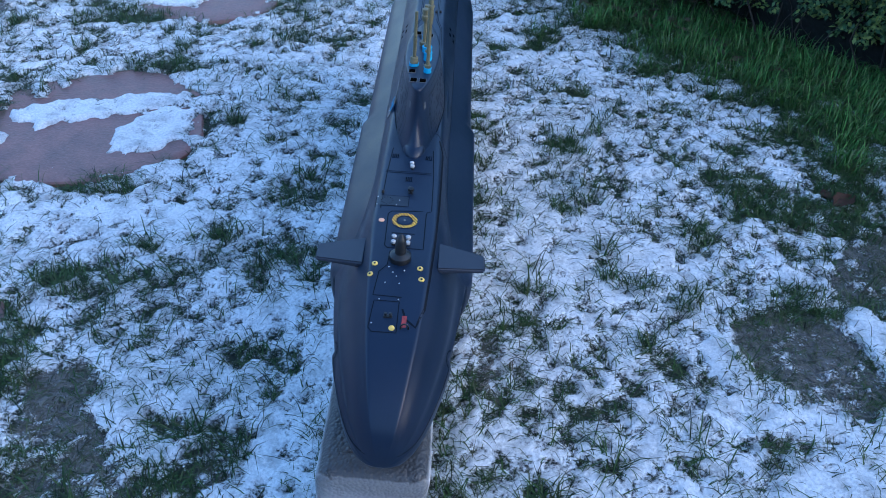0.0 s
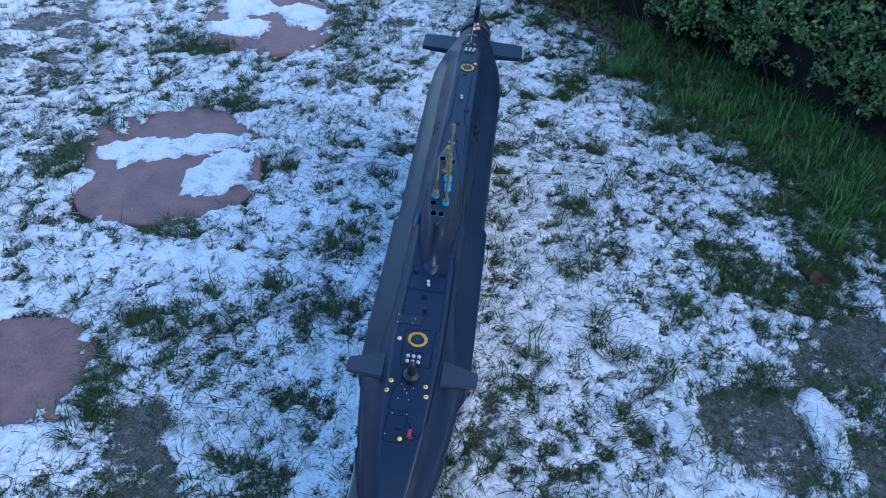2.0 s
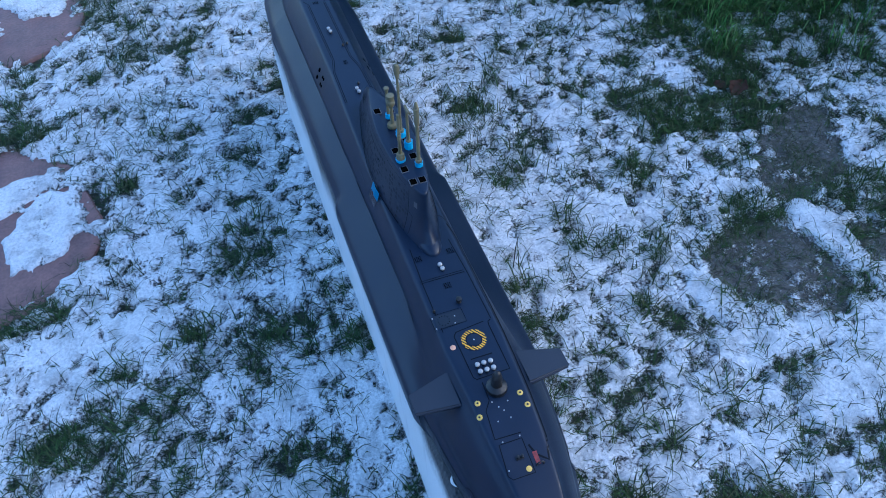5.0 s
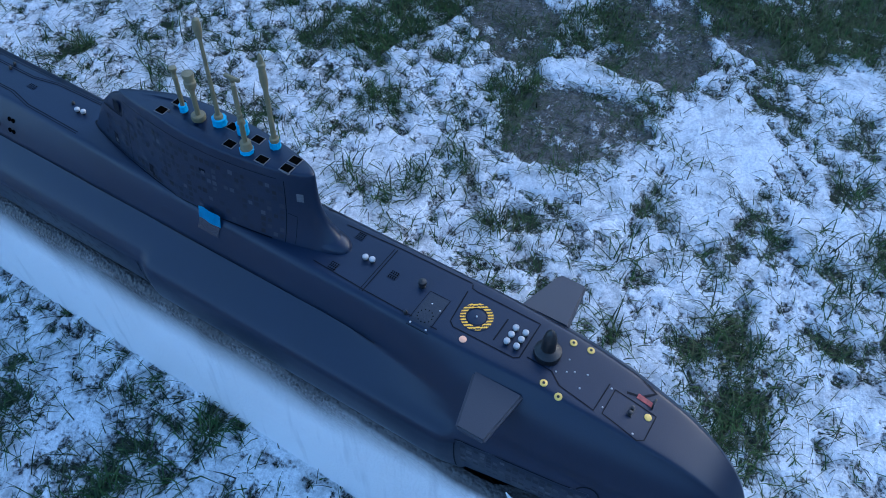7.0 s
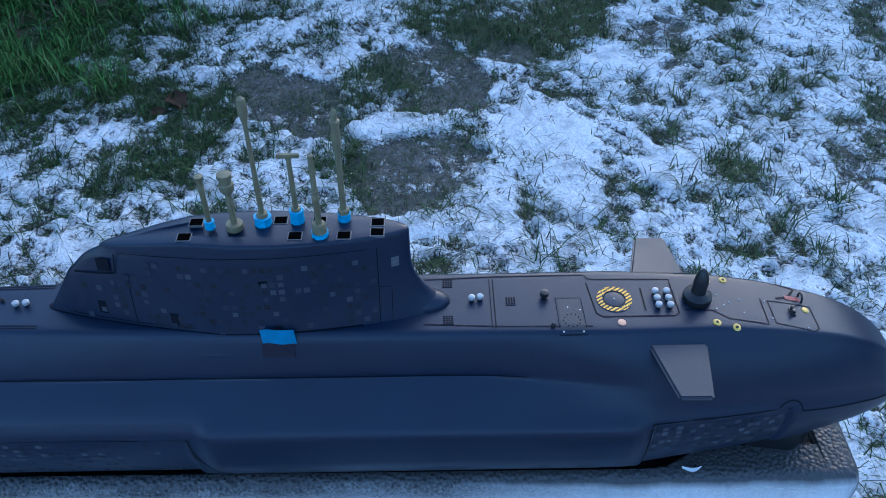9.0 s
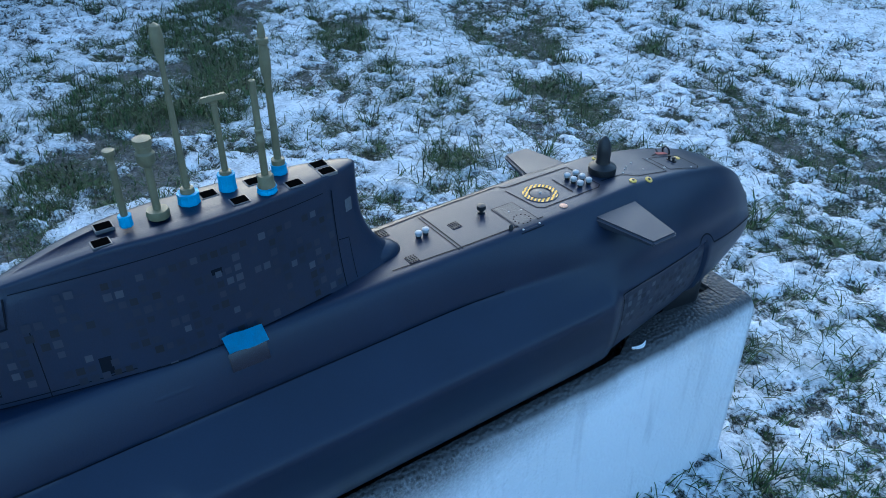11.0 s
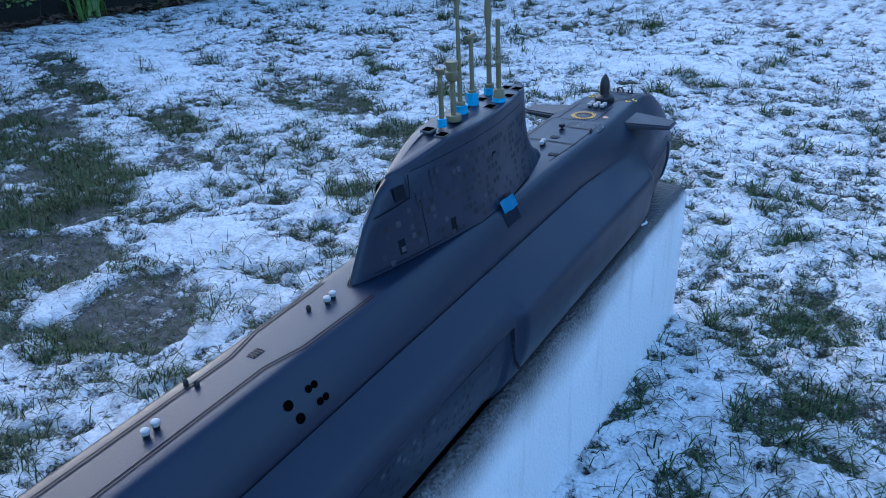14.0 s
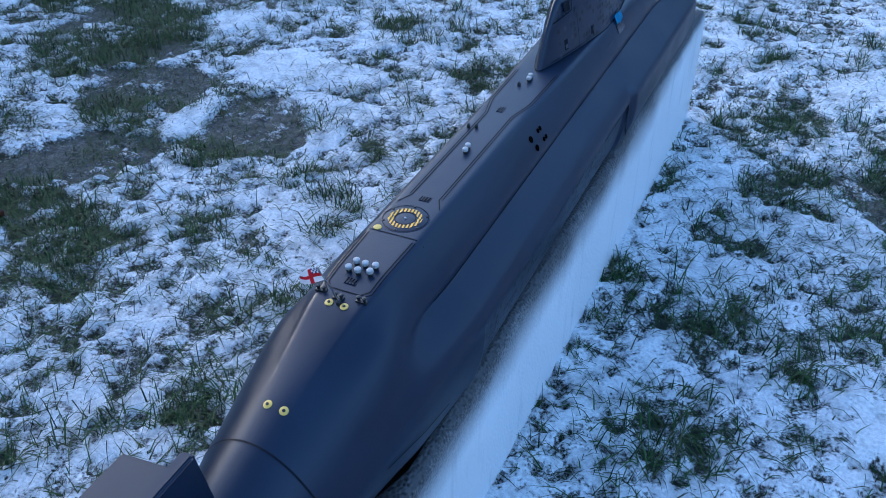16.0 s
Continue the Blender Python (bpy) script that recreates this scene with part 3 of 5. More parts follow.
mast(0.002, 0.320, [(0.0022, 0), (0.0021, 0.036), (0.0025, 0.0368), (0.0025, 0.0385), (0.0020, 0.0392), (0.0023, 0.0450), (0.0034, 0.0462), (0.0035, 0.0490), (0.0005, 0.0496)], 0, (0.0040, 0.007), "short olive mast with a notched cap")
mast(0.0015, 0.301, [(0.0028, 0), (0.0025, 0.004), (0.0023, 0.033), (0.0040, 0.0345), (0.0054, 0.0370), (0.0056, 0.0420), (0.0045, 0.0432), (0.0045, 0.0465), (0.0053, 0.0470), (0.0054, 0.0510), (0.0005, 0.0518)], 0, None, "olive mast with a wide drum head", [(0.0068, 0), (0.0070, 0.0030), (0.0064, 0.0050), (0.0022, 0.0054)])
mast(0.0065, 0.280, [(0.0022, 0), (0.0021, 0.03), (0.0016, 0.085), (0.0017, 0.090), (0.0027, 0.0945), (0.0036, 0.100), (0.0037, 0.1060), (0.0029, 0.1105), (0.0007, 0.1122)], 0, (0.0068, 0.0075), "tall thin olive mast with a bulb head", [(0.0042, 0), (0.0044, 0.0095), (0.0040, 0.0105), (0.0018, 0.0110)])
mast(0.0085, 0.254, [(0.0021, 0), (0.0019, 0.058), (0.0024, 0.0585), (0.0024, 0.060), (0.0004, 0.0605)], 0, (0.0056, 0.0115), "olive mast with a cross bar", [(0.0040, 0), (0.0038, 0.0135), (0.0020, 0.0140)], (0.0034, 0.0165, 0.0034, 0.0615))
mast(-0.0085, 0.235, [(0.0024, 0), (0.0023, 0.033), (0.0027, 0.0335), (0.0027, 0.0375), (0.0023, 0.038), (0.0023, 0.0405), (0.0027, 0.041), (0.0027, 0.0425), (0.0021, 0.043), (0.0021, 0.0735), (0.0004, 0.0742)], 0, (0.0064, 0.0042), "plain olive tube mast with taped foot", [(0.0056, 0.0), (0.0058, 0.0050), (0.0050, 0.0070), (0.0052, 0.0110), (0.0046, 0.0120), (0.0022, 0.0124)])
mast(0.0100, 0.218, [(0.0025, 0), (0.0022, 0.056), (0.0022, 0.064), (0.0031, 0.068), (0.0035, 0.075), (0.0032, 0.081), (0.0027, 0.0865), (0.0038, 0.0872), (0.0038, 0.0900), (0.0023, 0.0908), (0.0024, 0.0950), (0.0016, 0.0985), (0.0004, 0.100)], 0, (0.0052, 0.007), "tall olive mast with a spindle head", [(0.0044, 0), (0.0044, 0.0105), (0.0022, 0.0112)])

# tape tab and clear tape at the sail's foot
bm, _ = grid_mesh([[(-0.0352 - 0.0042 * k + 0.0005 * math.sin(9 * u), 0.2885 - 0.027 * u - 0.002 * k, 0.3560 - 0.0115 * k + 0.0006 * math.sin(5 * u + k)) for u in np.linspace(0, 1, 9)] for k in (0, 0.33, 0.66, 1.0)])
bmesh.ops.solidify(bm, geom=bm.faces[:], thickness=0.0005)
part("tape_tab", bm, M_TAPE, sail, "strip of blue masking tape")
bm, _ = grid_mesh([[(-(side_x(0.2875 - 0.026 * u, 0.344 - 0.011 * k) + 0.0008), 0.2875 - 0.026 * u, 0.344 - 0.011 * k) for u in np.linspace(0, 1, 7)] for k in (0, 0.5, 1.0)])
part("clear_tape_tab", bm, M_CLEAR, sail, "glossy strip of clear tape")


# ---- planes, fins and tail ----
def plane_mesh(root_a, root_b, tip_b, tip_a, thick_root, thick_tip):
    """A tapered blade with rounded edges between four corner points."""
    bm = bmesh.new()
    vs = []
    for p, th in ((root_a, thick_root), (root_b, thick_root), (tip_b, thick_tip), (tip_a, thick_tip)):
        vs.append((bm.verts.new((p[0], p[1], p[2] - th / 2)), bm.verts.new((p[0], p[1], p[2] + th / 2))))
    bm.faces.new([v[0] for v in vs])
    bm.faces.new([v[1] for v in vs])
    for i in range(4):
        a, b = vs[i], vs[(i + 1) % 4]
        bm.faces.new((a[0], b[0], b[1], a[1]))
    bmesh.ops.bevel(bm, geom=bm.edges[:], offset=min(thick_tip * 0.42, 0.002), segments=3, affect="EDGES")
    return bm


for sx in (1, -1):
    part("bow_plane", plane_mesh((sx * 0.040, -0.022, 0.3355), (sx * 0.040, -0.070, 0.3355), (sx * 0.094, -0.063, 0.3345), (sx * 0.094, -0.036, 0.3345), 0.0085, 0.005), M_PLANE, sub, "trapezoid dark bow plane", smooth=False)
    part("stern_plane", plane_mesh((sx * 0.038, 1.015, 0.252), (sx * 0.038, 1.085, 0.252), (sx * 0.122, 1.085, 0.252), (sx * 0.122, 1.022, 0.252), 0.014, 0.010), M_HULL, sub, smooth=False)


def upright(y0, y1, yt0, yt1, z0, z1, th):
    bm = bmesh.new()
    vs = []
    for y, z, t in ((y0, z0, th), (y1, z0, th), (yt1, z1, th * 0.85), (yt0, z1, th * 0.85)):
        vs.append((bm.verts.new((-t / 2, y, z)), bm.verts.new((t / 2, y, z))))
    bm.faces.new([v[0] for v in vs])
    bm.faces.new([v[1] for v in vs])
    for i in range(4):
        a, b = vs[i], vs[(i + 1) % 4]
        bm.faces.new((a[0], b[0], b[1], a[1]))
    bmesh.ops.bevel(bm, geom=bm.edges[:], offset=0.002, segments=3, affect="EDGES")
    return bm


part("upper_rudder", upright(1.052, 1.104, 1.062, 1.104, 0.275, 0.359, 0.012), M_HULL, sub, smooth=False)
part("lower_rudder", upright(1.050, 1.104, 1.060, 1.104, 0.225, 0.150, 0.012), M_HULL, sub, smooth=False)
duct = part("propulsor_duct", lathe([(0.0355, 1.105), (0.0380, 1.108), (0.0385, 1.122), (0.0360, 1.140), (0.0345, 1.142), (0.0325, 1.140), (0.0350, 1.122), (0.0340, 1.107)], (0, 0, 0.252), 40, "y"), M_BLACK, sub, "black ducted propulsor ring")
part("hub", lathe([(0.034, 1.09), (0.026, 1.12), (0.012, 1.15), (0.002, 1.165)], (0, 0, 0.252), 28, "y"), M_DARK, duct)
for i in range(11):
    a = 2 * math.pi * i / 11
    bm = bmesh.new()
    q = []
    for r, dy in ((0.020, 0), (0.0345, 0)):
        for k in (-1, 1):
            q.append(bm.verts.new(((r * math.cos(a + k * 0.12)), 1.113 + 0.006 * k, 0.252 + r * math.sin(a + k * 0.12))))
    bm.faces.new((q[0], q[1], q[3], q[2]))
    bmesh.ops.solidify(bm, geom=bm.faces[:], thickness=0.0012)
    part("blade", bm, M_STEEL if i % 2 else M_WHITE, duct, "pale stator blade")

# ---- deck fittings ----
def hazard_ring(x, y, r0, r1, angle):
    z = top_z(x, y) + 0.0006
    bm = bmesh.new()
    n, m = 240, 6
    vs = [[bm.verts.new((x + r * math.cos(2 * math.pi * i / n), y + r * math.sin(2 * math.pi * i / n), z)) for i in range(n)] for r in np.linspace(r0, r1, m + 1)]
    ca, sa_ = math.cos(angle), math.sin(angle)
    for j in range(m):
        for i in range(n):
            f = bm.faces.new((vs[j][i], vs[j][(i + 1) % n], vs[j + 1][(i + 1) % n], vs[j + 1][i]))
            c = f.calc_center_median()
            f.material_index = int(math.floor(((c.x - x) * ca + (c.y - y) * sa_) / 0.00155)) % 2
    return bm


def hatch(x, y, angle, outer):
    z = top_z(x, y)
    h = part("hatch", lathe([(outer, 0), (outer, 0.0003), (outer - 0.0004, 0.0005)], (x, y, z - 0.0002), 48), M_HULL, sub, "round deck hatch with yellow and black striped ring")
    part("hazard_ring", hazard_ring(x, y, 0.0098, 0.0146, angle), [M_YELLOW, M_BLACK], h, smooth=False)
    for r, w in ((0.0092, 0.0007), (outer - 0.0008, 0.0007)):
        bm, _ = grid_mesh([[(x + k * math.cos(2 * math.pi * i / 48), y + k * math.sin(2 * math.pi * i / 48), z + 0.0005) for i in range(48)] for k in (r - w, r)], closed=True)
        part("ring_groove", bm, M_SEAM_SHADE, h)
    part("hub", lathe([(0.0009, 0), (0.0009, 0.0012), (0.0003, 0.0015)], (x, y, z), 10), M_WHITE, h)
    return h


hatch(0.0, 0.0, radians(35), 0.0152)
ah = hatch(0.001, 0.784, radians(8), 0.0205)
for i in range(6):
    a = radians(30 + 60 * i)
    part("bolt", lathe([(0.0011, 0), (0.0011, 0.0008), (0.0004, 0.0011)], (0.001 + 0.0182 * math.cos(a), 0.784 + 0.0182 * math.sin(a), top_z(0, 0.784)), 8), M_DARK, ah)


def bollard(x, y):
    z = top_z(x, y)
    b = part("bollard", lathe([(0.0021, -0.001), (0.0021, 0.0024), (0.0018, 0.0027)], (x, y, z), 14), M_DARK, sub, "small bollard with a white cap")
    part("cap", lathe([(0.0026, 0.0024), (0.0028, 0.0030), (0.0028, 0.0050), (0.0022, 0.0056), (0.0006, 0.0058)], (x, y, z), 16), M_WHITE, b)
    return b


for x, y in [(dx, yy) for yy in (-0.035, -0.0445) for dx in (0.0065, -0.0015, -0.0095)]:
    bollard(x, y)
for x, y in ((0.0005, 0.1185), (0.0015, 0.1115), (0.0005, 0.4945), (0.0015, 0.4865), (0.0, 0.664), (0.001, 0.6555)):
    bollard(x, y)
for x, y in ((0.009, 0.863), (0.007, 0.854), (-0.001, 0.8545), (-0.0095, 0.8535), (0.0005, 0.8635), (-0.009, 0.8615)):
    bollard(x, y)


def plate(x, y, w, l, n_slots, name="vent"):
    """A small deck grille."""
    z = top_z(x, y)
    g = part(name, slab([(x - w / 2, y - l / 2), (x + w / 2, y - l / 2), (x + w / 2, y + l / 2), (x - w / 2, y + l / 2)], z - 0.001, z + 0.0005), M_HULL, sub, "small dark deck grille", smooth=False)
    bm = bmesh.new()
    for i in range(n_slots):
        for j in range(n_slots):
            cx = x - w / 2 + w * (i + 0.5) / n_slots
            cy_ = y - l / 2 + l * (j + 0.5) / n_slots
            a, b = w / n_slots * 0.30, l / n_slots * 0.30
            bm.faces.new([bm.verts.new((cx + p, cy_ + q, z + 0.0008)) for p, q in ((-a, -b), (a, -b), (a, b), (-a, b))])
    tagged(part("grille_hole", bm, M_HOLE_SHADE, g, smooth=False), kind="stuff")


for x, y, w, l in ((0.021, 0.1385, 0.009, 0.0085), (-0.0215, 0.1385, 0.009, 0.0085), (-0.001, 0.0865, 0.009, 0.0085), (0.0025, 0.569, 0.0065, 0.0105), (0.001, 0.873, 0.010, 0.0065), (-0.001, 0.751, 0.010, 0.0065)):
    plate(x, y, w, l, 4)


def turned(name, x, y, profile, mat, label="", seg=14):
    return part(name, lathe(profile, (x, y, top_z(x, y) - 0.0004), seg), mat, sub, label)


turned("sonar_dome", 0.0, -0.0690, [(0.0116, 0), (0.0121, 0.0035), (0.0117, 0.0065), (0.0090, 0.0085), (0.0063, 0.0098), (0.0058, 0.0125), (0.0061, 0.0200), (0.0057, 0.0245), (0.0042, 0.0300), (0.0018, 0.0335), (0.0003, 0.0345)], M_DARK, "black bullet-shaped dome on a round foot", 24)
turned("capstan", 0.003, 0.058, [(0.0030, 0), (0.0030, 0.0015), (0.0016, 0.002), (0.0016, 0.0035), (0.0037, 0.004), (0.0037, 0.0072), (0.0010, 0.008)], M_DARK, "small black capstan")
for x, y in ((-0.030, 0.054), (0.018, 0.616), (0.0105, 0.614), (0.0065, 0.5085)):
    turned("stub_post", x, y, [(0.0018, 0), (0.0018, 0.003), (0.0010, 0.0046), (0.0003, 0.005)], M_DARK, "short black deck post", 10)
for x, y in ((-0.0265, -0.0795), (-0.0300, -0.0950), (0.0225, -0.0825), (0.0250, -0.0980), (0.0055, 0.8985), (-0.0075, 0.8985), (0.004, 0.985), (-0.0090, 0.985)):
    z0 = top_z(x, y)
    slope = math.atan2(top_z(x, y + 0.003) - top_z(x, y - 0.003), 0.006)
    side = math.atan2(top_z(x + 0.002, y) - top_z(x - 0.002, y), 0.004)
    t = Matrix.Rotation(slope, 3, "X") @ Matrix.Rotation(-side, 3, "Y")
    d = part("ring_marking", lathe([(0.0033, 0), (0.0033, 0.0006), (0.0029, 0.0009)], (x, y, z0), 20, tilt=t), M_CREAM, sub, "small round yellow marker with a black centre")
    part("centre", lathe([(0.0012, 0.0009), (0.0012, 0.0014), (0.0004, 0.0016)], (x, y, z0), 10, tilt=t), M_BLACK, d)
for x, y, mt, r in ((-0.0265, -0.002, M_PINK, 0.0034), (0.0165, 0.804, M_CREAM, 0.0034), (-0.001, -0.1635, M_CREAM, 0.0032)):
    z0 = top_z(x, y)
    t = Matrix.Rotation(math.atan2(top_z(x, y + 0.003) - top_z(x, y - 0.003), 0.006), 3, "X")
    part("dot_marking", lathe([(r, 0), (r, 0.0006), (r * 0.85, 0.0009)], (x, y, z0), 18, tilt=t), mt, sub)
for x, y in ((-0.011, -0.083), (0.006, -0.087), (0.002, -0.106), (-0.013, -0.106), (-0.017, -0.129), (0.003, -0.128), (-0.022, -0.159), (-0.006, -0.0905), (-0.002, -0.096), (-0.009, 0.040), (-0.012, 0.030), (-0.035, 0.046), (-0.035, 0.030)):
    part("rivet", lathe([(0.0009, 0), (0.0008, 0.0006), (0.0003, 0.0008)], (x, y, top_z(x, y)), 8), M_WHITE, sub)
# bolted cover with a ring of small holes on the fore deck
bm, _ = grid_mesh([[(x, y, top_z(x, y) + 0.0004) for y in np.linspace(0.0285, 0.0475, 6)] for x in np.linspace(-0.0360, 0.0010, 9)])
cover = part("deck_cover", bm, M_PALEBLUE, sub, "slightly paler bolted deck cover")
for i in range(12):
    a = 2 * math.pi * i / 12
    x, y = -0.0235 + 0.0068 * math.cos(a), 0.038 + 0.0068 * math.sin(a)
    part("bolt_hole", lathe([(0.0006, 0), (0.0005, 0.0003)], (x, y, top_z(x, y) + 0.0004), 6), M_HOLE_SHADE, cover)
# cleats: two posts on a foot
for x, y, ax in ((-0.006, -0.150, 0), (0.018, 0.889, 0), (-0.017, 0.889, 0), (0.001, 0.892, 1)):
    z0 = top_z(x, y)
    c = part("cleat", slab([(x - 0.0045, y - 0.002), (x + 0.0045, y - 0.002), (x + 0.0045, y + 0.002), (x - 0.0045, y + 0.002)], z0 - 0.001, z0 + 0.0012, 0.0004), M_DARK, sub, "small black twin-post cleat")
    for dx in (-0.0025, 0.0025):
        part("post", lathe([(0.0012, 0), (0.0011, 0.0030), (0.0018, 0.0034), (0.0018, 0.0044), (0.0006, 0.0048)], (x + dx, y, z0), 10), M_DARK, c)
# worn red patch and lifting eye near the bow
bm, _ = grid_mesh([[(0.0075 + 0.0065 * u, -0.147 - 0.016 * v, top_z(0.0075 + 0.0065 * u, -0.147 - 0.016 * v) + 0.0006) for u in (0.15, 0.4, 0.65, 0.9)] for v in np.linspace(0.1, 0.95, 6)])
part("red_patch", bm, M_RED, sub, "scuffed red painted patch")
bm = bmesh.new()
for i in range(16):
    a, b = 2 * math.pi * i / 16, 2 * math.pi * (i + 1) / 16
    q = []
    for t in (a, b):
        q.append([bm.verts.new((0.012 + (0.0042 + 0.0009 * math.cos(k)) * math.cos(t), -0.163 + 0.0009 * math.sin(k), top_z(0.012, -0.163) + 0.002 + (0.0042 + 0.0009 * math.cos(k)) * math.sin(t))) for k in np.linspace(0, 2 * math.pi, 7)[:-1]])
    for k in range(6):
        bm.faces.new((q[0][k], q[0][(k + 1) % 6], q[1][(k + 1) % 6], q[1][k]))
bmesh.ops.remove_doubles(bm, verts=bm.verts[:], dist=1e-5)
part("lifting_eye", bm, M_DARK, sub)
# flood holes in the casing's side: flat discs, black for the hollows' shade
for sx in (1, -1):
    for y, z, r in ((0.587, 0.334, 0.0041), (0.584, 0.3243, 0.0041), (0.561, 0.334, 0.0030), (0.567, 0.334, 0.0030), (0.558, 0.3243, 0.0030), (0.564, 0.3243, 0.0030)):
        x = side_x(y, z)
        d = Vector((side_x(y, z + 0.004) - side_x(y, z - 0.004), 0, 0.008)).normalized()
        bm = bmesh.new()
        c = Vector((sx * (x + 0.0005), y, z))
        bm.faces.new([bm.verts.new(c + Vector((0, r * math.cos(2 * math.pi * i / 16), 0)) + Vector((sx * d.x, 0, d.z)) * r * 0.85 * math.sin(2 * math.pi * i / 16)) for i in range(16)])
        part("flood_hole", bm, M_HOLE_SHADE, hull, smooth=False)

# ensign on its staff
a, b = Vector((-0.002, 0.897, 0.350)), Vector((0.001, 0.913, 0.391))
t = (b - a).to_track_quat("Z", "Y").to_matrix()
staff = part("ensign_staff", lathe([(0.0006, 0), (0.0005, (b - a).length)], a, 8, tilt=t), M_STEEL, sub, "thin bright wire staff with a small flag")
part("staff_socket", lathe([(0.0022, 0), (0.0022, 0.003), (0.0008, 0.0045)], (-0.002, 0.897, 0.3455), 10), M_DARK, staff)
rows = []
for i in range(13):
    u = i / 12
    row = []
    for j in range(9):
        v = j / 8
        p = b.lerp(a, 0.03 + 0.36 * v) + Vector((0.010, 0.007, -0.001)) * u + Vector((0.004, 0.004, 0.0)) * u * v + Vector((0.0011, -0.0014, 0.0004)) * math.sin(6 * u + 1.5 * v) * u
        row.append(p)
    rows.append(row)
bm, _ = grid_mesh(rows)
bm.faces.ensure_lookup_table()
for k, f in enumerate(bm.faces):
    i, j = divmod(k, 8)
    f.material_index = 1 if (i in (5, 6) or j in (3, 4)) else (2 if (i < 5 and j < 3 and (i + j) % 2 == 0) else 0)
bmesh.ops.solidify(bm, geom=bm.faces[:], thickness=0.0003)
part("ensign", bm, [M_FLAGW, M_FLAGR, M_FLAGB], staff, "small white flag with a red cross", smooth=False)

# ---- the foam block ----
sub.matrix_world = Matrix.Translation((0, 0, 0.35)) @ Matrix.Rotation(radians(0.2), 4, "Z") @ Matrix.Rotation(radians(2.5), 4, "Y") @ Matrix.Translation((0, 0, -0.35))
BX, BH, BTOP = -0.017, 0.061, 0.190


def block_row(y, sink, shrink=0.0):
    r = 0.014
    h = BH - shrink
    wob = 0.0012 * math.sin(31 * y) + 0.0008 * math.sin(77 * y + 1)
    out = [(-h - 0.004, -0.07), (-h - 0.003, 0.05), (-h + wob, BTOP - r)]
    out += [(-h + r * (1 - math.cos(k)), BTOP - r + r * math.sin(k)) for k in np.linspace(0.25, math.pi / 2, 6)]
    if sink:
        hull_w = side_x(y, 0.192) if y > -0.115 else 0.018
        w = min(0.046, max(0.016, hull_w + 0.004))
        sink = 0.010 + (sink - 0.010) * smooth(-0.16, -0.06, y)
    else:
        w = 0.046
    half = [(-w, BTOP), (-w + 0.0015, BTOP - sink * 0.3), (-w + 0.003, BTOP - sink)]
    full = out + half + [(-x, z) for x, z in reversed(half)] + [(-x - 0.030 * smooth(0.17, -0.02, z), z) for x, z in reversed(out)]
    return [(BX + x, y, z - shrink) for x, z in full]


rows = [block_row(-0.238, 0, 0.007), block_row(-0.2355, 0, 0.003), block_row(-0.231, 0)]
rows += [block_row(y, 0) for y in (-0.22, -0.207)] + [block_row(y, 0.06) for y in [-0.205] + list(np.arange(-0.18, 0.96, 0.02))]
bm, vs = grid_mesh(rows, closed=True)
bm.faces.new(vs[0])
bm.faces.new(vs[-1])
block = thing("foam_block", "white foam block cradle with black overspray along its top edge", "foam block")
part("body", bm, M_FOAM, block)
part("dark_support_wedge", slab([(-0.040, -0.138), (-0.046, -0.180), (-0.032, -0.198), (0.010, -0.200), (0.020, -0.140)], 0.170, 0.224, 0.005), M_DARK, block, "black sprayed foam wedge")
bm = bmesh.new()
prev = None
for k in np.linspace(0, 1, 9):
    w = 0.0032 * math.sin(math.pi * min(1, k * 0.9 + 0.08))
    x, y = -0.0620 - 0.0022 * math.sin(math.pi * k), -0.074 - 0.018 * k
    q = [bm.verts.new((x - w, y, 0.1912)), bm.verts.new((x, y, 0.1925)), bm.verts.new((x + w * 0.5, y, 0.187))]
    if prev:
        for i in range(3):
            bm.faces.new((prev[i], prev[(i + 1) % 3], q[(i + 1) % 3], q[i]))
    prev = q
part("torn_edge", bm, M_TORN, block, "torn edge of bare white foam")

# ---- ground ----
rng = np.random.default_rng(7)


def vnoise(x, y, seed):
    """Smooth lattice noise of 0 to 1."""
    xi, yi = np.floor(x).astype(np.int64), np.floor(y).astype(np.int64)
    fx, fy = x - xi, y - yi
    fx, fy = fx * fx * (3 - 2 * fx), fy * fy * (3 - 2 * fy)

    def h(i, j):
        n = (i * 374761393 + j * 668265263 + seed * 974634321) & 0xFFFFFFFF
        n = ((n ^ (n >> 13)) * 1274126177) & 0xFFFFFFFF
        return ((n ^ (n >> 16)) & 0xFFFF) / 65535.0
    return (h(xi, yi) * (1 - fx) + h(xi + 1, yi) * fx) * (1 - fy) + (h(xi, yi + 1) * (1 - fx) + h(xi + 1, yi + 1) * fx) * fy


def fbm(x, y, scale, seed, octaves=4):
    s, a, t = 0, 1.0, 0
    for o in range(octaves):
        s = s + a * vnoise(x * scale * 2 ** o + 17.3 * o, y * scale * 2 ** o - 9.1 * o, seed + o)
        t, a = t + a, a * 0.55
    return s / t


def sstep(a, b, x):
    """Smooth step on arrays."""
    t = np.clip((x - a) / (b - a), 0, 1)
    return t * t * (3 - 2 * t)


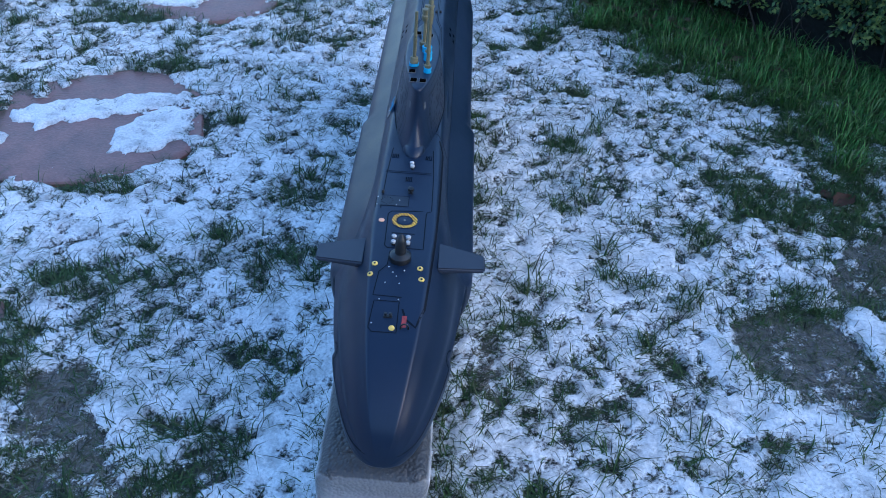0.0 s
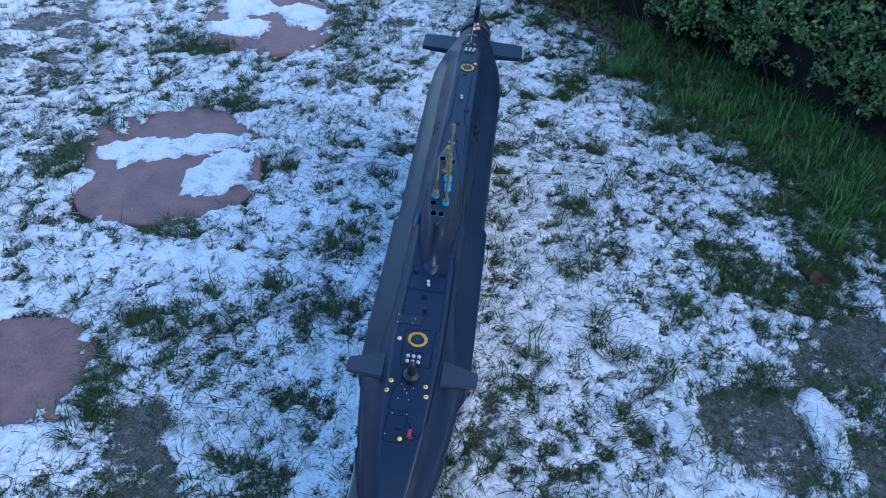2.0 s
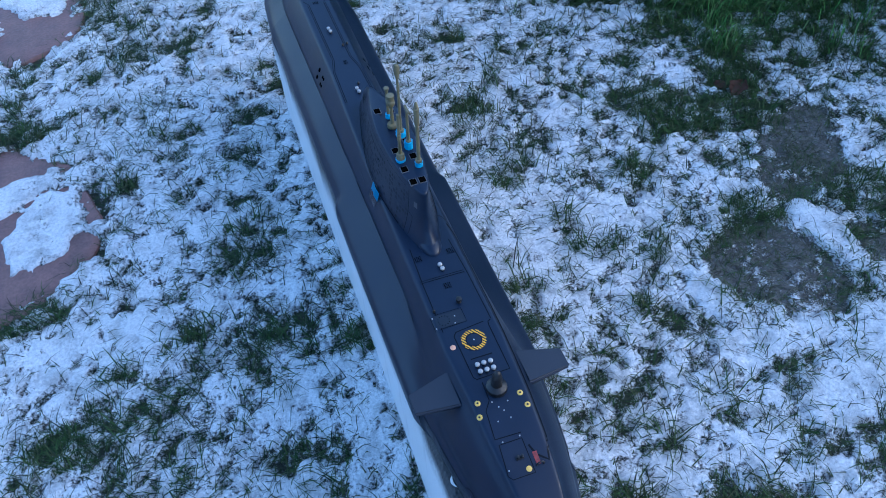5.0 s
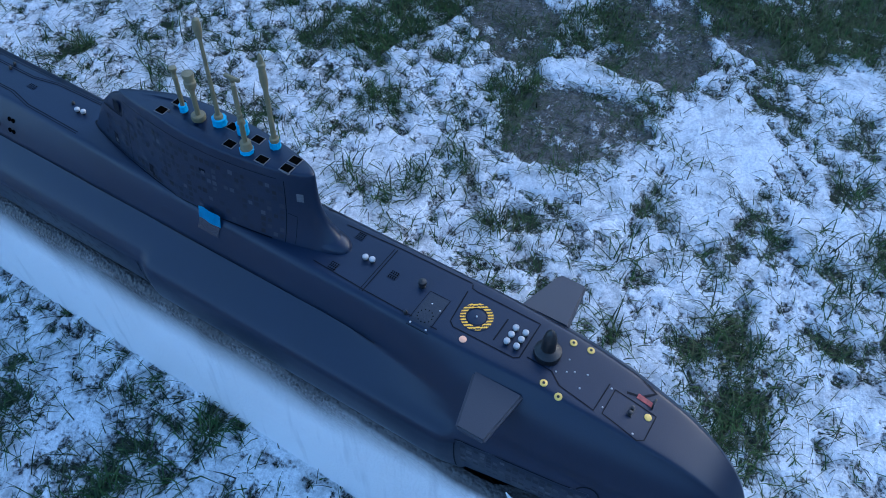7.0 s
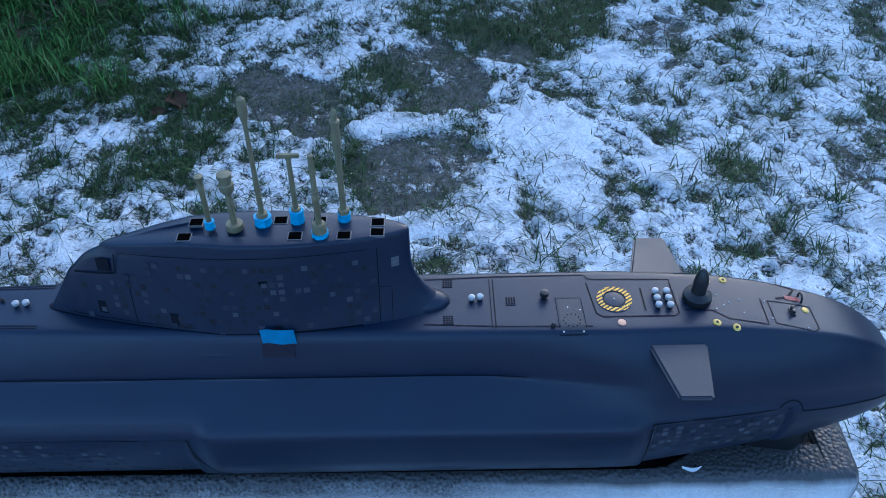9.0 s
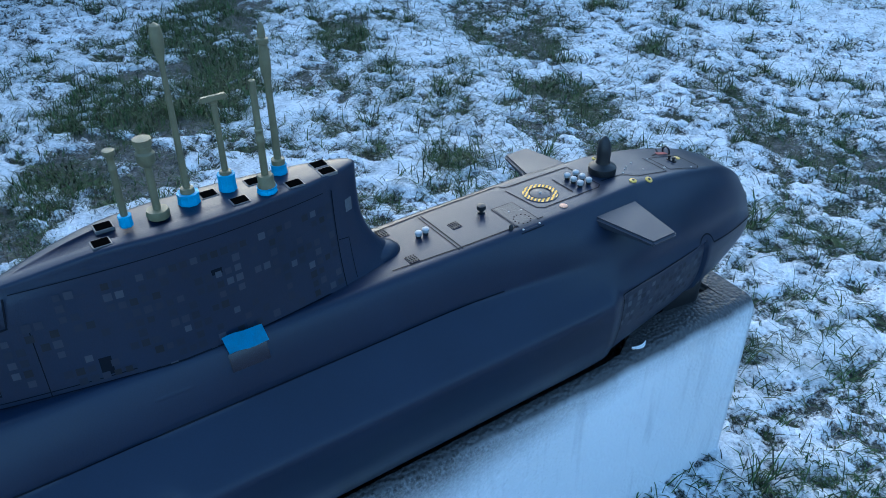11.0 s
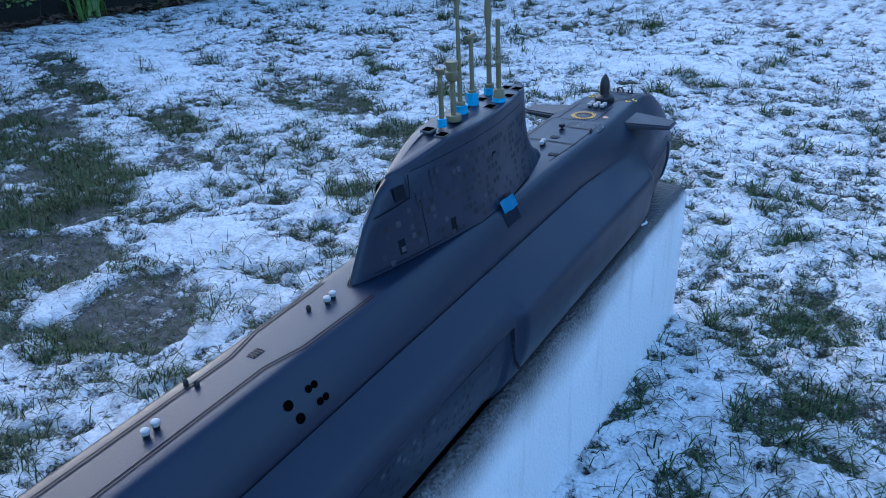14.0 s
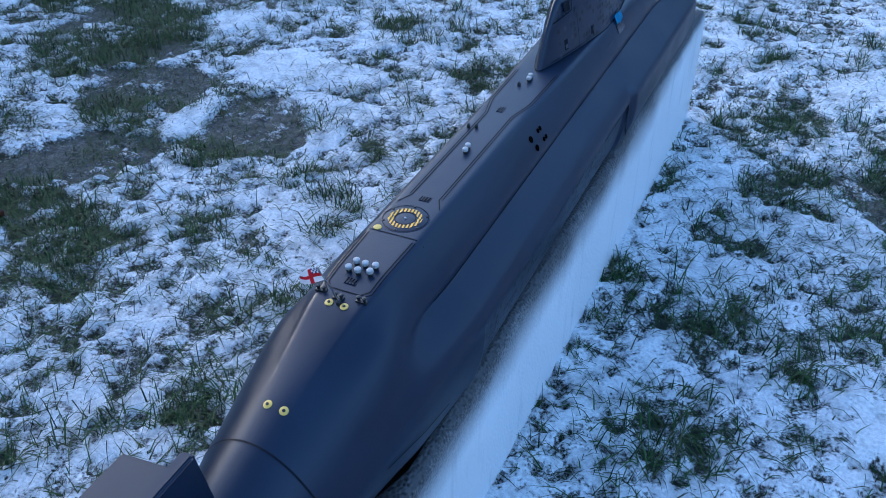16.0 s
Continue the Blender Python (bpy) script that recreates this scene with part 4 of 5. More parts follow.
def blob(x, y, cx, cy_, rx, ry, deg=0.0, ragged=0.5, seed=3):
    """1 inside a ragged ellipse, falling to 0 outside."""
    c, s = math.cos(radians(deg)), math.sin(radians(deg))
    u, v = ((x - cx) * c + (y - cy_) * s) / rx, (-(x - cx) * s + (y - cy_) * c) / ry
    out, d = np.zeros_like(x), np.sqrt(u * u + v * v)
    near = d < 1.16 + ragged
    out[near] = 1 - sstep(0.75, 1.15, d[near] + ragged * (fbm(x[near], y[near], 9, seed) - 0.5) * 2 + 0.8 * ragged * (fbm(x[near], y[near], 34, seed + 1, 2) - 0.5))
    return out


# bare, trodden and grassy places of the lawn, each a ragged ellipse
Patch = collections.namedtuple("Patch", "x y rx ry turn strength")
bare_places, green_places, drift_places = [], [], []


def bare(*at):
    bare_places.append(Patch(*at))


def grassy(*at):
    green_places.append(Patch(*at))


def drift(*at):
    drift_places.append(Patch(*at))


# trodden earth beside the hull and on towards the hedge
bare(0.625, 0.175, 0.105, 0.105, 0, 1.0)
bare(0.585, 0.235, 0.06, 0.05, 0, 0.9)
bare(0.655, 0.245, 0.05, 0.04, 0, 0.8)
bare(0.665, 0.115, 0.06, 0.05, -20, 1.0)
bare(0.830, 0.405, 0.125, 0.075, 38, 1.0)
bare(0.885, 0.135, 0.135, 0.095, -20, 1.0)
bare(0.960, 0.190, 0.08, 0.09, 0, 0.9)
bare(1.080, 0.010, 0.12, 0.10, 0, 0.7)
bare(1.300, -0.160, 0.26, 0.15, -35, 0.75)
bare(1.540, -0.310, 0.22, 0.11, -35, 0.7)
bare(1.960, -0.680, 0.26, 0.06, -25, 0.8)
bare(1.750, -0.560, 0.26, 0.07, -20, 0.6)
bare(1.050, -0.320, 0.15, 0.07, -20, 0.5)
bare(1.10, -0.85, 0.22, 0.12, -20, 0.45)
# between the slabs and the block
bare(-0.500, -0.010, 0.060, 0.12, 25, 0.85)
bare(-0.42, -0.12, 0.09, 0.06, 20, 0.35)
bare(-0.25, -0.10, 0.09, 0.09, 0, 0.22)
bare(-0.20, -0.32, 0.12, 0.12, 0, 0.30)
bare(0.13, 0.12, 0.05, 0.10, 0, 0.45)
bare(0.30, -0.22, 0.10, 0.06, 10, 0.22)
bare(0.44, 0.51, 0.07, 0.04, 0, 0.4)
bare(-0.30, 1.65, 0.09, 0.05, 0, 0.5)
bare(-1.32, 1.40, 0.12, 0.25, 0, 0.6)
bare(0.30, -0.95, 0.25, 0.10, 0, 0.45)
bare(0.62, -0.62, 0.22, 0.10, -10, 0.45)
# tufted and green places
grassy(0.640, 0.310, 0.07, 0.045, 20, 0.9)
grassy(0.910, 0.270, 0.09, 0.06, -20, 0.95)
grassy(1.090, -0.110, 0.13, 0.08, -30, 0.9)
grassy(1.160, 0.100, 0.13, 0.10, -30, 1.0)
grassy(1.220, -0.160, 0.14, 0.10, -40, 1.0)
grassy(1.060, 0.020, 0.09, 0.06, -30, 0.9)
bare(1.00, 0.17, 0.08, 0.06, 0, 0.8)
bare(1.240, -0.480, 0.12, 0.06, -30, 0.6)
grassy(0.750, -0.720, 0.05, 0.05, 0, 0.9)
grassy(0.820, 0.540, 0.06, 0.05, 0, 0.8)
grassy(0.650, 0.610, 0.06, 0.05, 0, 0.8)
grassy(1.250, -0.470, 0.10, 0.06, -20, 0.6)
grassy(1.500, -0.200, 0.24, 0.12, -35, 0.6)
grassy(0.760, 0.580, 0.12, 0.05, 30, 0.9)
grassy(0.680, 0.640, 0.07, 0.05, 0, 0.8)
grassy(0.860, 0.660, 0.09, 0.06, 20, 0.9)
grassy(0.500, 0.490, 0.07, 0.05, 20, 0.7)
grassy(0.630, 0.690, 0.07, 0.05, 0, 0.7)
grassy(0.280, 0.560, 0.05, 0.04, 0, 0.6)
grassy(0.420, 0.310, 0.07, 0.05, 0, 0.55)
grassy(0.640, -0.340, 0.06, 0.05, 0, 0.8)
grassy(0.470, -0.300, 0.06, 0.04, 0, 0.6)
grassy(0.250, -0.250, 0.06, 0.04, 20, 0.8)
grassy(-0.245, -0.295, 0.045, 0.035, 0, 1.0)
grassy(-0.310, -0.110, 0.040, 0.035, 0, 0.9)
grassy(-0.270, 0.570, 0.05, 0.06, 0, 0.5)
grassy(-0.240, 0.380, 0.05, 0.04, 0, 0.4)
grassy(-0.260, 0.300, 0.04, 0.04, 0, 0.5)
grassy(-0.620, 0.130, 0.045, 0.10, 20, 0.8)
grassy(-0.600, 0.280, 0.05, 0.04, 0, 0.7)
grassy(-0.980, 0.780, 0.05, 0.13, -20, 0.9)
grassy(-0.640, 1.080, 0.12, 0.04, 0, 0.7)
grassy(-0.640, 0.570, 0.12, 0.035, 10, 0.8)
grassy(-0.920, 1.380, 0.16, 0.06, 15, 0.7)
grassy(-1.300, 1.150, 0.16, 0.28, 0, 0.7)
grassy(-0.440, 1.60, 0.05, 0.17, 0, 0.7)
grassy(-0.370, 1.280, 0.07, 0.04, 0, 0.5)
grassy(0.290, 0.770, 0.06, 0.05, 0, 0.5)
# snow lying thicker
drift(0.700, -0.060, 0.14, 0.075, 5, 1.0)
drift(0.950, -0.225, 0.085, 0.075, -40, 1.0)
drift(0.615, -0.250, 0.055, 0.055, 0, 0.9)
drift(0.755, 0.215, 0.035, 0.11, 10, 1.2)
drift(0.495, 0.170, 0.035, 0.08, 0, 1.0)
drift(0.700, 0.330, 0.05, 0.03, 0, 0.6)
drift(0.560, -0.080, 0.06, 0.05, 0, 0.7)
drift(0.30, 0.45, 0.16, 0.20, 0, 0.5)
drift(-0.55, 0.46, 0.14, 0.07, 0, 0.5)
drift(-0.70, -0.05, 0.07, 0.06, 20, 0.9)
drift(-0.43, 0.06, 0.06, 0.07, 0, 0.6)
drift(0.50, -1.60, 0.40, 0.12, 0, 0.8)
drift(1.75, -0.85, 0.40, 0.12, -30, 0.8)
HEDGE_N, HEDGE_U = (0.684, 0.730), (0.730, -0.684)
BEND_U, BEND_S = [-3, 1.5, 2.2, 2.43, 2.65, 2.86, 4.0], [1.53, 1.53, 1.45, 1.26, 0.82, 0.34, -2.3]


def hedge_coords(x, y):
    return x * HEDGE_U[0] + y * HEDGE_U[1], x * HEDGE_N[0] + y * HEDGE_N[1]


def paver_mask(x, y):
    m = np.zeros_like(x)
    for (cx, cy_, rx, ry, deg) in PAVERS:
        c, s = math.cos(radians(deg)), math.sin(radians(deg))
        u, v = ((x - cx) * c + (y - cy_) * s) / rx, (-(x - cx) * s + (y - cy_) * c) / ry
        m = np.maximum(m, 1 - sstep(0.86, 1.0, (np.abs(u) ** 2.6 + np.abs(v) ** 2.6) ** (1 / 2.6) + 0.60 * (fbm(x, y, 8, 33, 3) - 0.5) + 0.40 * (fbm(x, y, 30, 35, 3) - 0.5)))
    return m


PAVERS = [(-0.745, 0.815, 0.240, 0.245, 18), (-0.69, 1.575, 0.215, 0.195, -8), (-0.83, 0.105, 0.185, 0.160, 10)]


def knot_field(x, y):
    """Where the grass stands in tufts and the snow has sunk."""
    return sstep(0.60, 0.72, fbm(x, y, 21, 303, 3))


def lawn(x, y):
    """Snow cover, bare earth and height of the lawn at places x, y."""
    u, s = hedge_coords(x, y)
    base = 0.635 - 0.035 * sstep(0.6, 1.6, -y) + 0.34 * (fbm(x, y, 3.6, 11, 3) - 0.5) + 0.46 * (fbm(x, y, 21, 21, 3) - 0.5) + 0.90 * (fbm(x, y, 60, 31, 2) - 0.5)
    mud = np.zeros_like(x)
    patchy = np.clip(0.5 + 1.5 * (fbm(x, y, 15, 27, 4) - 0.5), 0, 1)
    for k, (cx, cy_, rx, ry, deg, w) in enumerate(bare_places):
        mud = np.maximum(mud, w * (0.10 + 0.55 * sstep(0.7, 0.95, w) + (1.35 - 0.55 * sstep(0.7, 0.95, w)) * sstep(0.28, 0.66, patchy)) * blob(x, y, cx, cy_, rx, ry, deg, 0.6, 40 + k))
    green = np.zeros_like(x)
    for k, (cx, cy_, rx, ry, deg, w) in enumerate(green_places):
        green = np.maximum(green, w * blob(x, y, cx, cy_, rx, ry, deg, 0.65, 70 + k))
    edge = np.interp(u, [-1.6, -1.01, -0.69, -0.5, -0.34, -0.1, 0.05, 0.31, 0.52, 1.0, 1.5, 2.2, 2.43, 2.65, 2.86, 4], [1.45, 1.36, 1.22, 1.26, 1.18, 1.17, 1.12, 1.19, 1.25, 1.36, 1.46, 1.42, 1.22, 0.78, 0.30, -2.4])
    strip = sstep(-0.24, 0.24, s - edge - 0.10 + 0.60 * (fbm(x, y, 8, 5, 4) - 0.5) + 0.55 * (fbm(x, y, 30, 6, 3) - 0.5))
    green = np.maximum(green, strip)
    pave = paver_mask(x, y)
    # snow left lying on the slabs
    left = np.maximum.reduce([blob(x, y, -0.72, 0.880, 0.20, 0.055, 20, 0.7, 91), blob(x, y, -0.595, 0.80, 0.065, 0.10, -35, 0.7, 92), blob(x, y, -0.55, 0.93, 0.10, 0.05, 0, 0.6, 93), blob(x, y, -0.94, 0.70, 0.05, 0.06, 0, 0.7, 82),
                              blob(x, y, -0.60, 1.645, 0.085, 0.09, 0, 0.5, 94), blob(x, y, -0.76, 1.53, 0.13, 0.07, 10, 0.5, 95), blob(x, y, -0.80, 1.68, 0.10, 0.09, 0, 0.4, 96), blob(x, y, -0.70, -0.03, 0.06, 0.05, 0, 0.4, 81)])
    snow = base - 0.50 * mud - 0.18 * green - 0.33 * sstep(0.84, 1.0, strip)
    slab_snow = 0.80 * left + 0.85 * (fbm(x, y, 12, 97, 4) - 0.5) + 0.75 * (fbm(x, y, 42, 99, 3) - 0.5) + 0.6 * sstep(0.58, 0.67, fbm(x, y, 75, 98, 2))
    snow = snow * (1 - pave) + pave * np.clip(slab_snow, 0, 1.1)
    deep = np.zeros_like(x)
    for k, (cx, cy_, rx, ry, deg, w) in enumerate(drift_places):
        deep = np.maximum(deep, w * blob(x, y, cx, cy_, rx, ry, deg, 0.4, 110 + k))
    snow = snow + 0.35 * deep * (1 - pave)
    knots = knot_field(x, y) * (1 - np.clip(deep, 0, 1)) * (1 - pave)
    snow = np.clip(snow + 0.05 - 0.27 * knots, 0, 1.15)
    h = -0.014 + 0.020 * (fbm(x, y, 1.7, 51, 3) - 0.5) + 0.008 * (fbm(x, y, 22, 61, 3) - 0.5)
    thick = sstep(0.35, 0.75, snow) * (0.006 + 0.007 * fbm(x, y, 45, 71, 2)) + 0.004 * deep
    h = h - 0.018 * (1 - sstep(0.2, 0.55, np.hypot(x + 0.28, y + 0.12)))
    h = h * (1 - pave) - 0.024 * pave + thick + pave * left * 0.010
    return snow, np.clip(mud * 1.25 * (1 - strip), 0, 1), h, strip, pave, green


def axis(lo, hi, step, reach):
    mid = list(np.arange(lo, hi, step))
    out, d, v = [], step, hi
    while v < reach:
        out.append(v)
        d *= 1.07
        v += d
    neg, d, v = [], step, lo
    while v > -reach:
        d *= 1.07
        v -= d
        neg.append(v)
    return np.array(neg[::-1] + mid + out)


gx, gy = axis(-1.15, 2.05, 0.0080, 400), axis(-2.0, 1.95, 0.0080, 400)
X, Y = np.meshgrid(gx, gy)
snow, mud, H, strip, pave, green = lawn(X, Y)
far = sstep(6, 20, np.hypot(X, Y))
plain = sstep(2.8, 4.5, np.maximum(np.abs(X - 0.2), np.abs(Y - 0.4)))
snow, mud = snow * (1 - plain) + 0.60 * plain, mud * (1 - plain)
H = H * (1 - far)
nx, ny = len(gx), len(gy)
co = np.stack([X, Y, H], -1).reshape(-1, 3)
idx = np.arange(nx * ny).reshape(ny, nx)
quads = np.stack([idx[:-1, :-1], idx[:-1, 1:], idx[1:, 1:], idx[1:, :-1]], -1).reshape(-1, 4)


def mesh_from(name, co, faces, mats):
    me = bpy.data.meshes.new(name)
    n = faces.shape[1]
    me.vertices.add(len(co))
    me.vertices.foreach_set("co", np.ascontiguousarray(co, dtype=np.float32).ravel())
    me.loops.add(faces.size)
    me.loops.foreach_set("vertex_index", np.ascontiguousarray(faces, dtype=np.int32).ravel())
    me.polygons.add(len(faces))
    me.polygons.foreach_set("loop_start", np.arange(0, faces.size, n, dtype=np.int32))
    me.update(calc_edges=True)
    for mm in mats:
        me.materials.append(mm)
    return me


me = mesh_from("ground", co, quads, [M_GROUND])
for key, val in (("snow", snow), ("mud", mud)):
    at = me.attributes.new(key, "FLOAT", "POINT")
    at.data.foreach_set("value", val.astype(np.float32).ravel())
me.shade_smooth()
tagged(new("ground", me), "lawn under patchy thin snow with bare muddy spots", "ground", kind="structure")


# ---- stepping stones ----
def stepping_stone(cx, cy_, rx, ry, deg, seed):
    n = 44
    c, s = math.cos(radians(deg)), math.sin(radians(deg))
    rr = random.Random(seed)
    ph = [rr.uniform(0, 6.28) for _ in range(4)]
    ring = []
    for i in range(n):
        a = 2 * math.pi * i / n
        k = (abs(math.cos(a)) ** 2.6 + abs(math.sin(a)) ** 2.6) ** (-1 / 2.6)
        k *= 1 + 0.03 * math.sin(3 * a + ph[0]) + 0.02 * math.sin(7 * a + ph[1]) + 0.012 * math.sin(13 * a + ph[2])
        u, v = rx * k * math.cos(a), ry * k * math.sin(a)
        ring.append((u * c - v * s, u * s + v * c))
    rows = []
    for sc, z in ((0.97, -0.055), (1.0, -0.04), (1.0, -0.018), (0.985, -0.014), (0.93, -0.0125), (0.7, -0.012), (0.4, -0.012), (0.12, -0.012)):
        rows.append([(x * sc, y * sc, z + 0.0012 * math.sin(22 * x * sc + ph[3]) * math.cos(19 * y * sc)) for x, y in ring])
    bm, vs = grid_mesh(rows, closed=True)
    bm.faces.new(vs[-1])
    bm.faces.new(vs[0])
    ob = part("stepping_stone", bm, M_SANDSTONE, None)
    ob.location = (cx, cy_, 0)
    return tagged(ob, "wet reddish sandstone stepping stone partly under snow", "stepping stone", "stepping stones in the lawn")


for k, (cx, cy_, rx, ry, deg) in enumerate(PAVERS):
    stepping_stone(cx, cy_, rx, ry, deg, k)


# ---- grass ----
def blades(x, y, z, length, width, lean, seed, rise=1.0):
    """Bent three-sided blades: each five points and three triangles."""
    r = np.random.default_rng(seed)
    n = len(x)
    az = r.uniform(0, 2 * np.pi, n)
    dx, dy = np.cos(az), np.sin(az)
    px, py = -dy, dx
    up = np.sqrt(np.clip(1 - lean ** 2, 0.02, 1)) * rise
    b = np.stack([x, y, z - 0.002], -1)
    side = np.stack([px, py, np.zeros(n)], -1) * (width / 2)[:, None]
    d1 = np.stack([dx * lean * 0.42, dy * lean * 0.42, up * 0.60], -1) * length[:, None]
    curl = r.uniform(-0.35, 0.22, n) * (0.4 + 0.6 * lean)
    d2 = np.stack([dx * lean * 1.0, dy * lean * 1.0, up * (0.62 + curl)], -1) * length[:, None]
    co = np.stack([b - side, b + side, b + d1 - side * 0.8, b + d1 + side * 0.8, b + d2], 1).reshape(-1, 3)
    k = (np.arange(n) * 5)[:, None]
    tri = np.concatenate([k + np.array([[0, 1, 3]]), k + np.array([[0, 3, 2]]), k + np.array([[2, 3, 4]])], 1).reshape(-1, 3)
    return co, tri


def scatter(n, x0, x1, y0, y1):
    return rng.uniform(x0, x1, n), rng.uniform(y0, y1, n)


def block_clear(x, y):
    return ~((np.abs(x - BX) < BH + 0.004) & (y > -0.256) & (y < 0.97))


batches = []


def sow(x, y, kind, seed):
    sn, md, h, st, pv, gr = lawn(x, y)
    r = np.random.default_rng(seed)
    bare = 1 - sstep(0.35, 0.70, sn)
    if kind == "lawn":
        tufty = sstep(0.40, 0.68, fbm(x, y, 11, 404, 3))
        p = (0.05 + 0.36 * tufty) * (1 - 0.8 * sstep(0.85, 1.1, sn)) + 0.62 * bare + 0.35 * gr
        p = p * (1 - 0.62 * sstep(0.35, 0.80, md)) * (1 - sstep(0.2, 0.9, pv))
    else:
        p = np.ones_like(x) * (1 - sstep(0.2, 0.9, pv))
    keep = (r.uniform(size=len(x)) < p) & block_clear(x, y)
    x, y, h, st, md, bare = x[keep], y[keep], h[keep], st[keep], md[keep], bare[keep]
    n = len(x)
    ln = (0.012 + 0.048 * r.uniform(size=n) ** 1.6) * (0.95 + 0.35 * bare) * (1 + 0.9 * st) * (1 - 0.45 * md)
    w = r.uniform(0.0008, 0.0019, n) * (1 + 0.3 * st)
    lean = np.clip(r.beta(5.0, 0.95, n), 0.3, 0.993)
    batches.append(blades(x, y, h, ln, w, lean, seed + 1, 0.62))


sow(*scatter(330000, -1.15, 1.55, -0.75, 1.95), "lawn", 100)
sow(*scatter(90000, 0.5, 3.3, -3.2, 0.2), "lawn", 110)
sow(*scatter(35000, -0.5, 1.0, -2.2, -0.7), "lawn", 120)
sow(*scatter(16000, -1.8, -1.1, 0.8, 2.6), "lawn", 130)
# thick dark turf in the green places
gx, gy = scatter(420000, -1.15, 1.75, -0.8, 1.7)
sn, md, h, st, pv, gr = lawn(gx, gy)
k = (rng.uniform(size=len(gx)) < 0.7 * sstep(0.26, 0.70, gr * (0.15 + 1.45 * fbm(gx, gy, 17, 88, 3)))) & (pv < 0.25) & block_clear(gx, gy)
gx, gy, h = gx[k], gy[k], h[k]
batches.append(blades(gx, gy, h, rng.uniform(0.014, 0.044, len(gx)), rng.uniform(0.0011, 0.0022, len(gx)), np.clip(rng.beta(2.6, 1.2, len(gx)), 0.15, 0.98), 155, 0.85))
# the long grass along the hedge
uu, ss = rng.uniform(-1.5, 3.0, 130000), rng.uniform(0.86, 1.60, 130000)
hx, hy = uu * HEDGE_U[0] + ss * HEDGE_N[0], uu * HEDGE_U[1] + ss * HEDGE_N[1]
sn, md, h, st, pv, gr = lawn(hx, hy)
k = rng.uniform(size=len(hx)) < np.where(uu < 1.1, 1.0, 0.45) * st ** 6 * sstep(0.30, 0.62, fbm(hx, hy, 11, 7, 3) + 0.25 * st)
hx, hy, h, sl = hx[k], hy[k], h[k], st[k]
long_blades = blades(hx, hy, h, rng.uniform(0.025, 0.105, len(hx)) * (0.55 + 0.45 * sl) * (0.6 + 0.8 * fbm(hx, hy, 7, 9, 2)), rng.uniform(0.0013, 0.0030, len(hx)), np.clip(rng.beta(2.6, 1.5, len(hx)), 0.15, 0.97), 140)
tagged(new("long_grass", mesh_from("long_grass", *long_blades, [M_LUSH])), "lush long green grass along the foot of the hedge", "grass", kind="stuff")
# tufts
tx, ty = scatter(9000, -1.15, 1.7, -2.2, 1.9)
tx2, ty2 = scatter(4500, 0.6, 3.2, -3.2, 0.0)
tx, ty = np.concatenate([tx, tx2]), np.concatenate([ty, ty2])
k = knot_field(tx, ty) > rng.uniform(0.35, 1.6, len(tx))
tx, ty = tx[k], ty[k]
cnt = rng.integers(18, 62, len(tx))
cx, cyy = np.repeat(tx, cnt), np.repeat(ty, cnt)
rad = np.repeat(rng.uniform(0.006, 0.020, len(tx)), cnt)
bx, by = cx + rng.normal(size=len(cx)) * rad, cyy + rng.normal(size=len(cx)) * rad
sn, md, h, st, pv, gr = lawn(bx, by)
k = (pv < 0.3) & block_clear(bx, by) & (md < 0.75)
bx, by, h = bx[k], by[k], h[k]
size = np.repeat(rng.uniform(0.6, 1.5, len(tx)), cnt)[k]
batches.append(blades(bx, by, h, rng.uniform(0.020, 0.064, len(bx)) * size, rng.uniform(0.0011, 0.0023, len(bx)), np.clip(rng.beta(3.4, 1.2, len(bx)), 0.2, 0.985), 150, 0.8))
# dead stalks and litter lying on the trodden earth
lx, ly = scatter(160000, -0.8, 2.2, -1.0, 0.75)
sn, md, h, st, pv, gr = lawn(lx, ly)
k = (rng.uniform(size=len(lx)) < sstep(0.15, 0.6, md) * (1 - 0.7 * sstep(0.5, 0.8, sn))) & (pv < 0.3) & block_clear(lx, ly)
lx, ly, h = lx[k], ly[k], h[k]
litter = blades(lx, ly, h + 0.002, rng.uniform(0.005, 0.028, len(lx)), rng.uniform(0.0010, 0.0028, len(lx)), rng.uniform(0.93, 0.995, len(lx)), 145, 0.5)
tagged(new("dead_grass", mesh_from("dead_grass", *litter, [M_STRAW])), "flattened dead grass and litter on trodden earth", "dead grass", kind="stuff")
# low mossy clumps in and round the bare places
mx, my = scatter(9000, -0.9, 2.4, -1.3, 1.0)
sn, md, h, st, pv, gr = lawn(mx, my)
k = (md > 0.12) & (fbm(mx, my, 11, 77, 2) > 0.525) & (pv < 0.3)
mx, my = mx[k], my[k]
cnt = rng.integers(35, 80, len(mx))
spread = np.repeat(rng.uniform(0.010, 0.028, len(mx)), cnt)
bx, by = np.repeat(mx, cnt) + rng.normal(size=cnt.sum()) * spread, np.repeat(my, cnt) + rng.normal(size=cnt.sum()) * spread
k = block_clear(bx, by)
bx, by = bx[k][:150000], by[k][:150000]
h = lawn(bx, by)[2]
batches.append(blades(bx, by, h, rng.uniform(0.007, 0.026, len(bx)), rng.uniform(0.0010, 0.0020, len(bx)), np.clip(rng.beta(3.0, 1.3, len(bx)), 0.2, 0.98), 160, 0.7))
off, cos, tris = 0, [], []
for c, t in batches:
    cos.append(c)
    tris.append(t + off)
    off += len(c)
me = mesh_from("grass", np.concatenate(cos), np.concatenate(tris), [M_GRASS])
tagged(new("grass", me), "short dark green winter grass poking through thin snow", "grass", kind="stuff")


